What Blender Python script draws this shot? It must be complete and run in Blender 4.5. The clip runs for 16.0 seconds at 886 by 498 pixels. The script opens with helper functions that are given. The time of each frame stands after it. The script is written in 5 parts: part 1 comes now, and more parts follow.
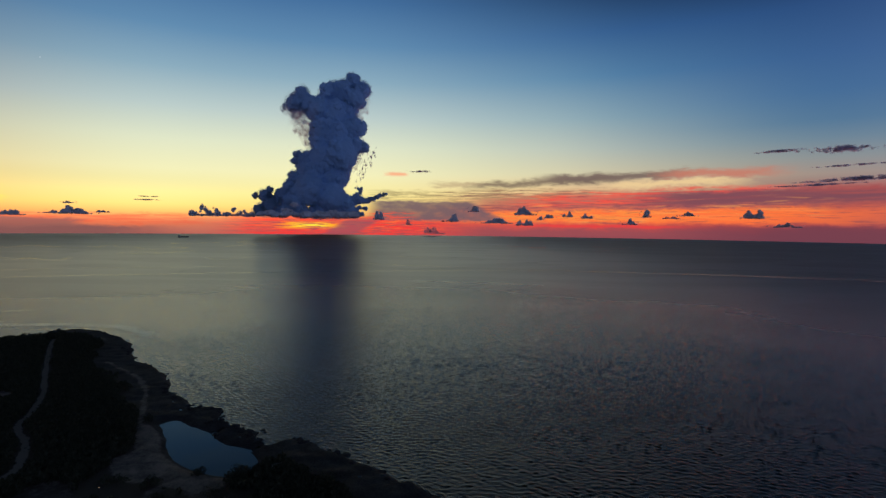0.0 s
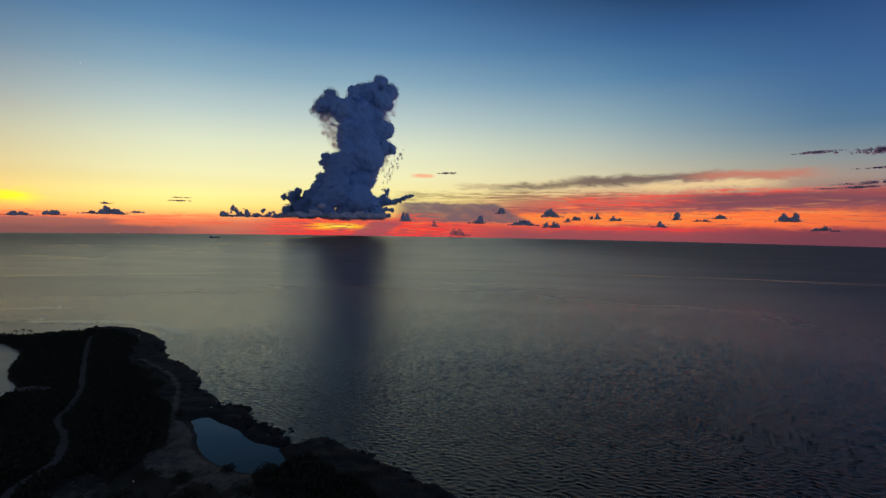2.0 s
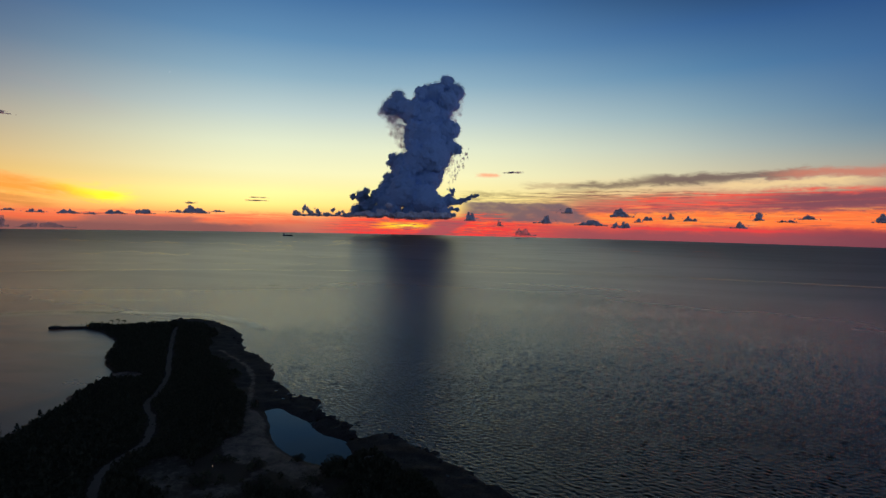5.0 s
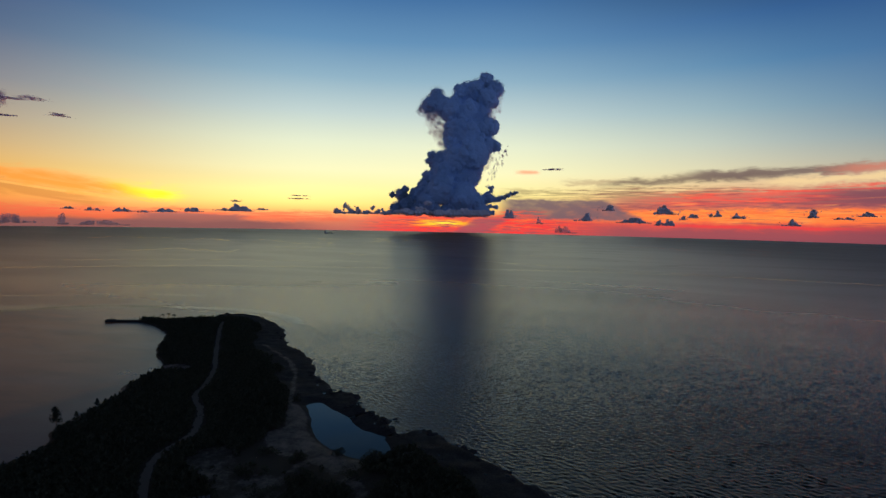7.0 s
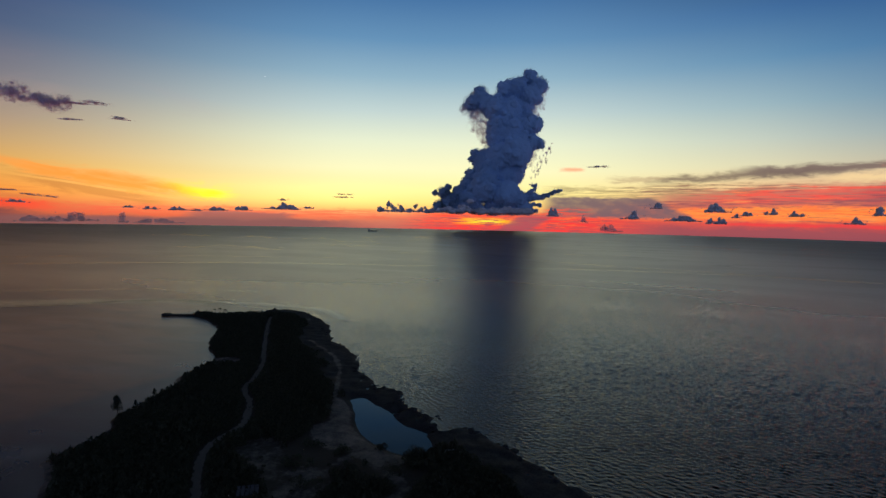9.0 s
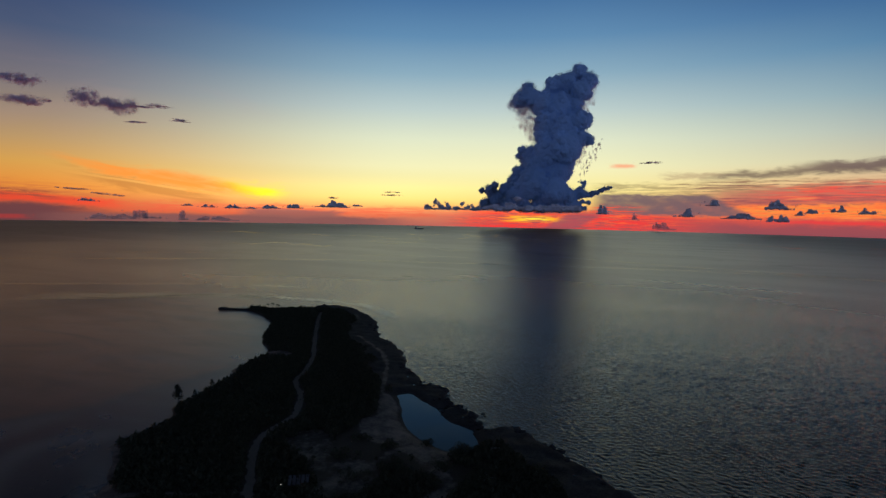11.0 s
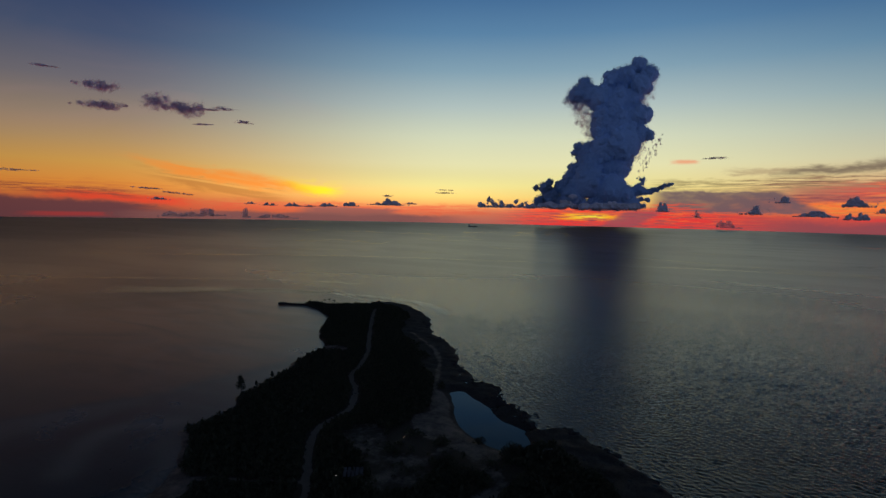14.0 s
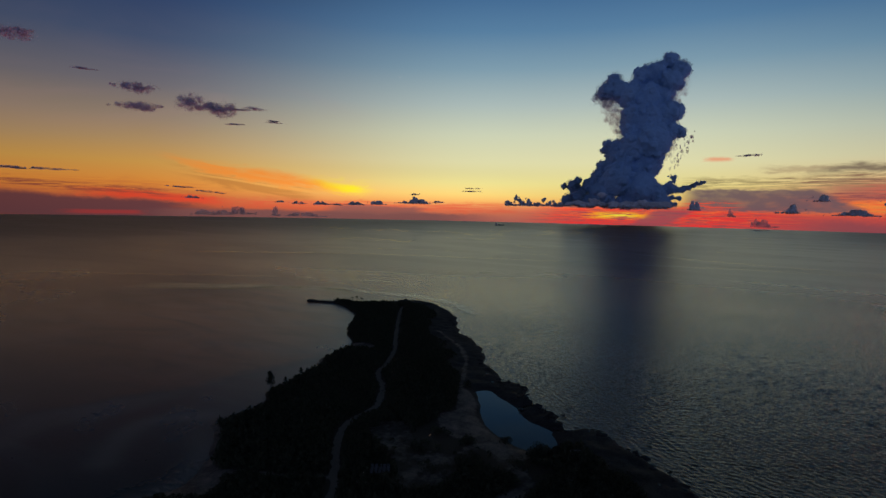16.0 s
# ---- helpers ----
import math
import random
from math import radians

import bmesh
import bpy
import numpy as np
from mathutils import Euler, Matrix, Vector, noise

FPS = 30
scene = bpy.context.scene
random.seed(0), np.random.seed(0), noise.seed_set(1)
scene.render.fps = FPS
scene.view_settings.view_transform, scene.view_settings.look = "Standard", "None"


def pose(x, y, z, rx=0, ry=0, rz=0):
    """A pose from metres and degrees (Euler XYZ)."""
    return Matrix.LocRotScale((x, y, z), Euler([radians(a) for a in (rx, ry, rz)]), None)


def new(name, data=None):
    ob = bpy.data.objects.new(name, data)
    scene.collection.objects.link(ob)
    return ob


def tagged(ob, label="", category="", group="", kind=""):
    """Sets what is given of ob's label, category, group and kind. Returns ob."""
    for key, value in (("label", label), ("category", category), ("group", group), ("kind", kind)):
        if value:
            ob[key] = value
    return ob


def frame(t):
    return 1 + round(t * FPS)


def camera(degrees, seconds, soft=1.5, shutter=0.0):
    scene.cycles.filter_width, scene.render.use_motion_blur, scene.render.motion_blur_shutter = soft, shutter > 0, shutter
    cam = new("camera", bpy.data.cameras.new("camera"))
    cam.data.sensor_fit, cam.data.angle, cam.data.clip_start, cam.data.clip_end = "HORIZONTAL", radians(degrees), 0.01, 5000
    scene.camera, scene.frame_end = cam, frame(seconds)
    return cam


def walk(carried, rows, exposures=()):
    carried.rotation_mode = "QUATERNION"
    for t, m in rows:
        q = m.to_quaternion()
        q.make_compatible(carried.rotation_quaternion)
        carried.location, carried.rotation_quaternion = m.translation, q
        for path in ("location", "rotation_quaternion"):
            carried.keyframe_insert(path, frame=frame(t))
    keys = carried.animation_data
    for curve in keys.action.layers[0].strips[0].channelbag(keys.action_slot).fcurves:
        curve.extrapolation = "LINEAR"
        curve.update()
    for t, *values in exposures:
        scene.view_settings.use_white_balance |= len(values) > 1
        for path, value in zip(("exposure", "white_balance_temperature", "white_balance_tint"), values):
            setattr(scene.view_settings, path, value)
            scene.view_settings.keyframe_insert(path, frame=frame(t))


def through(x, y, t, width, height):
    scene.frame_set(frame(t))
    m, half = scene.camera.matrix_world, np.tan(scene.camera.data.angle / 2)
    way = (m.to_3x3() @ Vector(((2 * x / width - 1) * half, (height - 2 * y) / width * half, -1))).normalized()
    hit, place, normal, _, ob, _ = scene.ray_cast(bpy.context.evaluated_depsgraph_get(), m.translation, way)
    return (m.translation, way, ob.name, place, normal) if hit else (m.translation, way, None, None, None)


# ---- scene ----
# A peninsula at dusk, seen from a hovering drone about 95 m up that turns to its left.
cam = camera(78.94, 16.0)
PATH = [
    (0, pose(0.18, 0.08, 94.16, 87.471, -0.690, 0.005)),
    (0.5, pose(0.16, -0.01, 94.25, 87.518, -0.792, 0.478)),
    (1, pose(0.14, -0.10, 94.34, 87.549, -0.863, 1.140)),
    (1.5, pose(0.12, -0.19, 94.43, 87.582, -0.920, 1.821)),
    (2, pose(0.10, -0.25, 94.51, 87.611, -0.966, 2.769)),
    (2.5, pose(0.07, -0.30, 94.58, 87.624, -1.033, 3.862)),
    (3, pose(0.05, -0.33, 94.65, 87.643, -1.106, 5.145)),
    (3.5, pose(0.03, -0.33, 94.72, 87.640, -1.150, 6.492)),
    (4, pose(0.03, -0.33, 94.78, 87.601, -1.192, 7.576)),
    (6.5, pose(0.02, -0.32, 95.08, 87.142, -1.235, 12.791)),
    (7, pose(0.03, -0.34, 95.13, 87.085, -1.219, 13.785)),
    (7.5, pose(0.04, -0.39, 95.16, 87.034, -1.210, 14.880)),
    (8, pose(0.05, -0.46, 95.18, 86.974, -1.195, 15.998)),
    (8.5, pose(0.07, -0.56, 95.20, 86.893, -1.202, 17.170)),
    (9, pose(0.08, -0.68, 95.21, 86.796, -1.217, 18.307)),
    (11.5, pose(0.17, -1.31, 95.31, 86.393, -1.201, 24.450)),
    (12, pose(0.20, -1.42, 95.35, 86.349, -1.202, 25.560)),
    (12.5, pose(0.24, -1.49, 95.41, 86.285, -1.218, 26.565)),
    (13, pose(0.29, -1.54, 95.47, 86.245, -1.224, 27.348)),
    (13.5, pose(0.34, -1.58, 95.54, 86.192, -1.221, 28.124)),
    (14, pose(0.37, -1.61, 95.59, 86.090, -1.198, 28.930)),
    (14.5, pose(0.37, -1.64, 95.64, 86.006, -1.170, 29.663)),
    (15, pose(0.35, -1.68, 95.68, 85.945, -1.155, 30.321)),
    (15.5, pose(0.31, -1.73, 95.73, 85.898, -1.178, 30.972)),
    (16, pose(0.25, -1.79, 95.76, 85.863, -1.250, 31.772)),
]
EXPOSURES = [(0.0, 0.05), (3.0, 0.06), (6.5, 0.19), (9.0, 0.20), (11.5, 0.03), (12.5, -0.04), (14.0, -0.16), (16.0, -0.27)]
walk(cam, PATH, EXPOSURES)

EYE = Vector((0.3, -1.0, 95.3))
SEA_EDGE = 4900.0
DIP = 1.11                                   # degrees from the level down to the sea's far edge


def srgb(r, g, b, a=1.0):
    """A linear colour from 0..255 values."""
    return tuple(c / 12.92 if c <= 0.04045 else ((c + 0.055) / 1.055) ** 2.4 for c in (r / 255, g / 255, b / 255)) + (a,)


# ---------------------------------------------------------------- node helpers
class Nodes:
    """Short hand for a node tree: sockets in, sockets out."""

    def __init__(self, tree):
        self.tree = tree
        tree.nodes.clear()

    def add(self, kind):
        return self.tree.nodes.new(kind)

    def plug(self, socket, value):
        if hasattr(value, "node"):
            self.tree.links.new(value, socket)
        else:
            socket.default_value = value

    def math(self, op, a, b=0.0):
        n = self.add("ShaderNodeMath")
        n.operation = op
        self.plug(n.inputs[0], a)
        self.plug(n.inputs[1], b)
        return n.outputs[0]

    def mul(self, a, *rest):
        for b in rest:
            a = self.math("MULTIPLY", a, b)
        return a

    def plus(self, a, b):
        return self.math("ADD", a, b)

    def step(self, v, lo, hi, out_lo=0.0, out_hi=1.0, smooth=True):
        """out_lo at lo, out_hi at hi."""
        n = self.add("ShaderNodeMapRange")
        n.interpolation_type = "SMOOTHSTEP" if smooth else "LINEAR"
        if lo > hi:
            lo, hi, out_lo, out_hi = hi, lo, out_hi, out_lo
        for i, x in enumerate((v, lo, hi, out_lo, out_hi)):
            self.plug(n.inputs[i], x)
        return n.outputs[0]

    def xyz(self, x, y, z=0.0):
        n = self.add("ShaderNodeCombineXYZ")
        for i, v in enumerate((x, y, z)):
            self.plug(n.inputs[i], v)
        return n.outputs[0]

    def split(self, v):
        n = self.add("ShaderNodeSeparateXYZ")
        self.plug(n.inputs[0], v)
        return n.outputs[0], n.outputs[1], n.outputs[2]

    def noise(self, vec, scale=1.0, detail=4.0, rough=0.55, warp=0.0):
        n = self.add("ShaderNodeTexNoise")
        self.plug(n.inputs["Vector"], vec)
        for k, v in (("Scale", scale), ("Detail", detail), ("Roughness", rough), ("Distortion", warp)):
            self.plug(n.inputs[k], v)
        return n.outputs[0]

    def mix(self, fac, a, b):
        n = self.add("ShaderNodeMix")
        n.data_type = "RGBA"
        self.plug(n.inputs[0], fac)
        self.plug(n.inputs[6], a)
        self.plug(n.inputs[7], b)
        return n.outputs[2]

    def ramp(self, fac, stops):
        n = self.add("ShaderNodeValToRGB")
        self.plug(n.inputs[0], fac)
        el = n.color_ramp.elements
        while len(el) < len(stops):
            el.new(0.5)
        for e, (p, c) in zip(el, stops):
            e.position, e.color = p, c
        return n.outputs[0]


# ---------------------------------------------------------------- world: the sky after sunset
def build_sky():
    world = bpy.data.worlds.new("dusk_sky")
    scene.world = world
    world.use_nodes = True
    n = Nodes(world.node_tree)
    tc = n.add("ShaderNodeTexCoord")
    x, y, z = n.split(tc.outputs["Generated"])
    deg = 180 / math.pi
    up = n.plus(n.mul(n.math("ARCSINE", z), deg), DIP)          # degrees over the sea's edge
    az = n.mul(n.math("ARCTAN2", x, y), deg)                    # degrees, right of the first view
    fac = n.mul(n.plus(up, 2.0), 1 / 62)

    def column(*stops):
        return n.ramp(fac, [((e + 2) / 62, srgb(*c)) for e, c in stops])

    glow = column((0, (184, 102, 90)), (1.2, (214, 124, 92)), (2.0, (247, 178, 98)), (2.8, (250, 214, 122)), (4.0, (248, 234, 152)), (6.2, (242, 238, 186)),
                  (9, (222, 228, 198)), (12, (186, 203, 200)), (15.5, (138, 170, 188)), (19, (96, 138, 174)), (23, (66, 108, 154)), (27, (52, 78, 108)), (33, (40, 50, 62)), (60, (22, 27, 34)))
    right = column((0, (146, 62, 74)), (1.4, (204, 76, 72)), (2.4, (248, 122, 66)), (3.4, (232, 128, 96)), (5.0, (222, 182, 140)), (6.5, (206, 198, 166)), (9, (176, 186, 178)),
                   (12, (136, 164, 176)), (16, (84, 128, 164)), (20, (54, 94, 142)), (24, (32, 56, 90)), (30, (12, 18, 30)), (60, (8, 10, 14)))
    far_right = column((0, (112, 62, 76)), (1.5, (116, 62, 74)), (2.6, (184, 84, 62)), (4.0, (140, 86, 84)), (6.0, (160, 142, 130)), (7.4, (138, 144, 144)), (9, (108, 132, 148)), (10.5, (82, 118, 148)),
                       (13, (66, 106, 148)), (16, (56, 94, 142)), (20, (42, 76, 124)), (24, (15, 28, 50)), (30, (7, 10, 16)), (60, (5, 7, 10)))
    left = column((0, (116, 66, 62)), (1.5, (204, 98, 62)), (3, (240, 150, 62)), (5, (222, 166, 84)), (7, (192, 156, 108)), (9, (162, 141, 120)),
                  (12, (122, 117, 124)), (16, (76, 90, 120)), (20, (52, 72, 112)), (24, (32, 40, 62)), (30, (18, 20, 27)), (60, (11, 12, 15)))
    behind = column((0, (100, 114, 156)), (6, (116, 126, 168)), (14, (96, 114, 164)), (30, (56, 70, 96)), (60, (26, 32, 42)))
    w_right = n.step(az, -12, 22)
    w_left = n.step(az, -26, -62)
    off = n.math("ABSOLUTE", n.plus(az, 25))
    c = n.mix(w_right, glow, right)
    c = n.mix(n.step(az, 10, 37), c, far_right)
    c = n.mix(w_left, c, left)
    c = n.mix(n.step(off, 52, 112), c, behind)

    # lit stratus and haze low over the sea's edge
    def drift(a, e, seed, warp=0.6, detail=6):
        """Noise drawn out along the horizon."""
        return n.noise(n.xyz(n.mul(az, a), n.mul(up, e), seed), 1.0, detail, 0.6, warp)

    soft = drift(0.05, 0.8, 8.7, 0.8)

    # every layer below shares one ragged outline: long swells, short tatters
    swell = n.mul(n.plus(drift(0.22, 0.5, 61.0, 0.6, 4), -0.5), 1.3)
    tatter = n.mul(n.plus(drift(0.75, 3.2, 67.0, 1.0, 6), -0.5), 0.7)
    hair = drift(0.30, 7.0, 71.0, 0.9, 5)
    strat = drift(0.12, 2.2, 17.0, 1.2, 6)

    def layer(color, amount, az_in, az_out, low, high, slope=0.0, pivot=0.0, feather=0.22, grain=None, swing=1.0):
        """A cloud layer between two heights, with torn edges, rising by slope degrees a degree from the azimuth pivot."""
        v = n.plus(n.plus(up, n.mul(n.plus(swell, tatter), swing)), n.mul(n.plus(az, -pivot), -slope))
        f = n.mul(n.step(n.plus(az, n.mul(tatter, 4.0)), *az_in), n.step(n.plus(az, n.mul(tatter, 4.0)), *az_out), n.step(v, low - feather, low + feather), n.step(v, high + feather, high - feather), amount)
        if grain is not None:
            f = n.mul(f, n.step(grain, 0.40, 0.58))
        return n.mix(f, c, srgb(*color))

    # the orange gap, with yellow streaks, and the crimson haze under it
    c = layer((252, 114, 62), 0.95, (-6, 5), (50, 28), 1.3, 3.1, feather=0.5)
    c = layer((255, 156, 70), 0.8, (2, 8), (27, 18), 1.7, 2.9, feather=0.3, grain=hair)
    c = layer((255, 134, 62), 0.6, (14, 24), (40, 27), 1.9, 3.2, feather=0.4, grain=hair)
    c = layer((204, 76, 72), 0.8, (-9, -2), (62, 30), 0.2, 1.45, feather=0.3, swing=0.5)
    c = layer((144, 76, 84), 0.85, (-5, 7), (70, 50), -0.5, 0.95, feather=0.4)
    c = layer((112, 62, 76), 0.9, (18, 33), (80, 60), -0.5, 1.45, feather=0.3, swing=0.6)
    c = layer((232, 62, 64), 0.8, (6, 12), (26, 20), 1.05, 1.3, feather=0.12, swing=0.3)
    # red and mauve decks over the gap
    c = layer((176, 96, 90), 0.8, (-1, 6), (40, 30), 2.9, 4.3, 0.02, 14, feather=0.35)
    c = layer((238, 82, 70), 0.95, (4, 12), (37, 27), 3.1, 4.6, 0.035, 14, feather=0.3, grain=strat)
    c = layer((150, 84, 86), 0.85, (-3, 4), (40, 30), 2.75, 3.35, 0.015, 8, feather=0.2, grain=hair)
    c = layer((122, 74, 86), 0.92, (17, 25), (66, 46), 3.35, 4.65, 0.012, 26, feather=0.3)
    c = layer((190, 84, 74), 0.5, (30, 37), (60, 46), 3.0, 5.2, 0.0, 0, feather=0.5, grain=soft)
    c = layer((236, 204, 150), 0.85, (15, 19), (31, 26), 5.0, 5.7, 0.03, 20, feather=0.3)
    # olive and brown streaks that climb to the right
    c = layer((160, 142, 98), 0.8, (-9, -6), (14, 6), 3.7, 4.75, 0.01, 0, feather=0.3, grain=hair)
    c = layer((150, 112, 92), 0.8, (-2, 4), (20, 13), 4.1, 4.75, 0.02, 6, feather=0.25, grain=hair)
    c = layer((128, 112, 94), 0.9, (1, 5), (21, 15), 5.15, 5.85, 0.055, 8, feather=0.3)
    c = layer((116, 98, 92), 0.9, (9, 13), (27, 21), 5.75, 6.55, 0.035, 16, feather=0.28)
    c = layer((198, 118, 98), 0.8, (20, 24), (34, 29), 6.0, 6.7, 0.0, 24, feather=0.3)
    c = layer((176, 150, 118), 0.6, (-2, 0), (5, 3), 5.3, 5.7, 0.0, 0, feather=0.2)
    c = layer((250, 150, 112), 0.75, (-6.6, -5.6), (-3.4, -4.6), 6.25, 6.6, 0.0, 0, feather=0.16, swing=0.2)
    # thin dark lines drawn through all the decks
    c = n.mix(n.mul(n.step(az, -3, 5), n.step(az, 60, 40), n.step(up, 1.1, 1.5), n.step(up, 5.2, 4.4), n.step(n.plus(hair, n.mul(tatter, 0.1)), 0.53, 0.66), 0.6), c, srgb(128, 72, 80))
    c = n.mix(n.mul(n.step(az, 2, 8), n.step(az, 40, 28), n.step(up, 1.2, 1.6), n.step(up, 4.8, 4.0), n.step(strat, 0.55, 0.68), 0.4), c, srgb(255, 168, 92))
    # red and yellow glow under the tower's base, in fine streaks
    lines = drift(0.34, 6.5, 21.0, 0.9)
    shreds = drift(0.5, 9.0, 31.0, 1.0)
    f = n.mul(n.step(az, -25, -17), n.step(az, 5, -6), n.step(up, 2.2, 1.6))
    c = n.mix(n.mul(f, n.step(lines, 0.36, 0.58, 0.2, 0.95)), c, srgb(242, 56, 56))
    c = n.mix(n.mul(f, n.step(shreds, 0.50, 0.62), n.step(up, 0.3, 0.6), 0.8), c, srgb(255, 112, 62))
    c = n.mix(n.mul(f, n.step(lines, 0.50, 0.40), 0.8), c, srgb(158, 70, 80))
    f = n.mul(n.step(az, -18.5, -14.5), n.step(az, -9.5, -12.5), n.step(up, 0.5, 0.7), n.step(up, 1.5, 1.0), n.step(lines, 0.45, 0.56))
    c = n.mix(f, c, srgb(255, 190, 40))
    f = n.mul(n.step(az, -16.5, -14.5), n.step(az, -11.5, -13), n.step(up, 0.7, 0.9), n.step(up, 1.35, 1.1), n.step(shreds, 0.46, 0.56))
    c = n.mix(f, c, srgb(255, 236, 70))
    # a dull wedge of rain haze below the tower's right flank
    v = n.plus(n.plus(az, n.mul(up, -1.6)), n.mul(tatter, 1.5))
    c = n.mix(n.mul(n.step(v, -13.2, -12.2), n.step(v, -8.8, -9.8), n.step(up, 1.9, 1.3), 0.75), c, srgb(146, 82, 92))
    # the grey bank beside the tower, flat below and cut off slanting at its end
    edge = n.plus(up, n.plus(n.mul(tatter, 0.8), n.mul(swell, 0.25)))
    end = n.plus(n.plus(az, n.mul(up, 1.9)), n.mul(tatter, 2.5))
    f = n.mul(n.step(az, -8.5, -6.5), n.step(end, 10.2, 9.0), n.step(edge, 1.45, 1.75), n.step(edge, 3.75, 3.45))
    c = n.mix(n.mul(f, n.step(n.noise(n.xyz(n.mul(az, 0.5), n.mul(up, 1.3), 7.0), 1.0, 5), 0.3, 0.6, 0.80, 0.95)), c, srgb(112, 92, 99))
    c = n.mix(n.mul(n.step(az, -8.5, -6.8), n.step(az, -2.0, -4.5), n.step(edge, 1.5, 1.8), n.step(edge, 2.7, 2.2), n.step(hair, 0.46, 0.56), 0.9), c, srgb(240, 84, 62))
    # orange cirrus that fans out to the left from a yellow tip
    u = n.math("MAXIMUM", n.plus(n.mul(az, -1), -41), 0.0)
    cirrus = n.noise(n.xyz(n.mul(az, 0.10), n.mul(n.plus(up, n.mul(u, -0.11)), 1.6), 1.7), 1.0, 6, 0.62, 0.9)
    fray = n.mul(n.plus(n.noise(n.xyz(n.mul(az, 0.30), n.mul(n.plus(up, n.mul(u, -0.11)), 1.3), 23.0), 1.0, 5, 0.6, 0.8), -0.5), 1.8)
    high = n.plus(n.plus(up, -3.75), n.plus(n.mul(u, -0.10), fray))
    low = n.plus(n.plus(up, -2.65), n.plus(n.mul(u, u, -0.0085), fray))
    tip = n.plus(az, n.mul(fray, 2.2))
    body = n.mul(n.step(tip, -38.6, -41.6), n.step(az, -63, -57), n.step(high, 0.45, -0.7), n.step(low, -0.35, 0.4), 0.9)
    c = n.mix(n.mul(body, n.step(cirrus, 0.32, 0.54, 0.25, 1.0)), c, n.mix(n.step(n.plus(az, n.mul(high, 1.6)), -42.0, -48), srgb(255, 236, 24), srgb(255, 150, 60)))
    f = n.mul(n.step(az, -44, -47), n.step(az, -60, -54), n.step(low, 0.2, -0.2), n.step(low, -1.6, -0.7), n.step(cirrus, 0.60, 0.46))
    c = n.mix(n.mul(f, 0.6), c, srgb(186, 118, 58))
    # red bank low in the far left, with brown tails, over a mauve haze
    c = layer((206, 112, 66), 0.5, (-52, -58), (-110, -90), 1.2, 3.2, feather=0.6, grain=hair)
    c = layer((238, 78, 52), 0.95, (-52.5, -56), (-68, -62), 1.35, 2.15, -0.05, -58, feather=0.25, swing=0.6)
    c = layer((150, 78, 62), 0.85, (-56, -61), (-110, -90), 1.9, 2.5, -0.055, -60, feather=0.2, grain=hair, swing=0.6)
    c = layer((108, 66, 70), 0.95, (-54, -60), (-120, -100), -0.5, 1.55, -0.05, -62, feather=0.3, swing=0.6)
    c = layer((186, 58, 56), 0.6, (-60, -62), (-68, -65), 0.15, 0.5, 0, 0, feather=0.1, swing=0.1)
    # the haze shelf along the sea's edge, glowing red on top
    c = layer((250, 116, 66), 0.5, (-22, -30), (-58, -50), 0.75, 1.5, feather=0.4, swing=0.6)
    c = layer((226, 92, 64), 0.6, (-22, -26), (-58, -50), 0.9, 1.9, feather=0.2, grain=hair)
    c = layer((132, 86, 84), 0.92, (-24, -33), (-62, -56), -0.5, 0.72, feather=0.2, swing=0.45)
    c = layer((140, 92, 88), 0.8, (-33, -35), (-45, -42), 0.6, 1.35, 0.0, -39, feather=0.14, swing=0.5)
    # thin dusk veil with a faint mottle
    veil = n.noise(n.xyz(n.mul(az, 0.045), n.mul(up, 0.16), 12.0), 1.0, 5, 0.55, 0.8)
    c = n.mix(n.mul(n.step(veil, 0.48, 0.72), n.step(az, -34, -50), n.step(up, 5, 9), n.step(up, 20, 12), 0.16), c, srgb(186, 150, 150))
    # the dusk falls off to the left of the glow
    c = n.mix(n.mul(n.step(az, -50, -80, 0.0, 0.30), n.step(off, 150, 100)), c, (0.0, 0.0, 0.0, 1.0))
    # the sky is brightest over the sunken sun
    bright = n.mul(n.step(n.math("ABSOLUTE", n.plus(az, 36)), 26, 4), n.step(up, 0.7, 1.8), n.step(up, 5.5, 2.2), 0.30)
    bg = n.add("ShaderNodeBackground")
    n.plug(bg.inputs[0], c)
    n.plug(bg.inputs[1], n.plus(bright, 1.0))
    out = n.add("ShaderNodeOutputWorld")
    n.plug(out.inputs[0], bg.outputs[0])


build_sky()

# ---------------------------------------------------------------- materials
def material(name):
    m = bpy.data.materials.new(name)
    m.use_nodes = True
    n = Nodes(m.node_tree)
    out = n.add("ShaderNodeOutputMaterial")
    return m, n, out


def principled(n, out, color, rough, bump=None, strength=0.3, distance=0.1, metal=0.0, ior=1.45, specular=0.5):
    b = n.add("ShaderNodeBsdfPrincipled")
    n.plug(b.inputs["Base Color"], color)
    n.plug(b.inputs["Roughness"], rough)
    n.plug(b.inputs["Metallic"], metal)
    n.plug(b.inputs["IOR"], ior)
    n.plug(b.inputs["Specular IOR Level"], specular)
    if bump is not None:
        k = n.add("ShaderNodeBump")
        n.plug(k.inputs["Strength"], strength)
        n.plug(k.inputs["Distance"], distance)
        n.plug(k.inputs["Height"], bump)
        n.plug(b.inputs["Normal"], k.outputs[0])
    n.plug(out.inputs[0], b.outputs[0])
    return b


def place(n):
    return n.add("ShaderNodeNewGeometry").outputs["Position"]


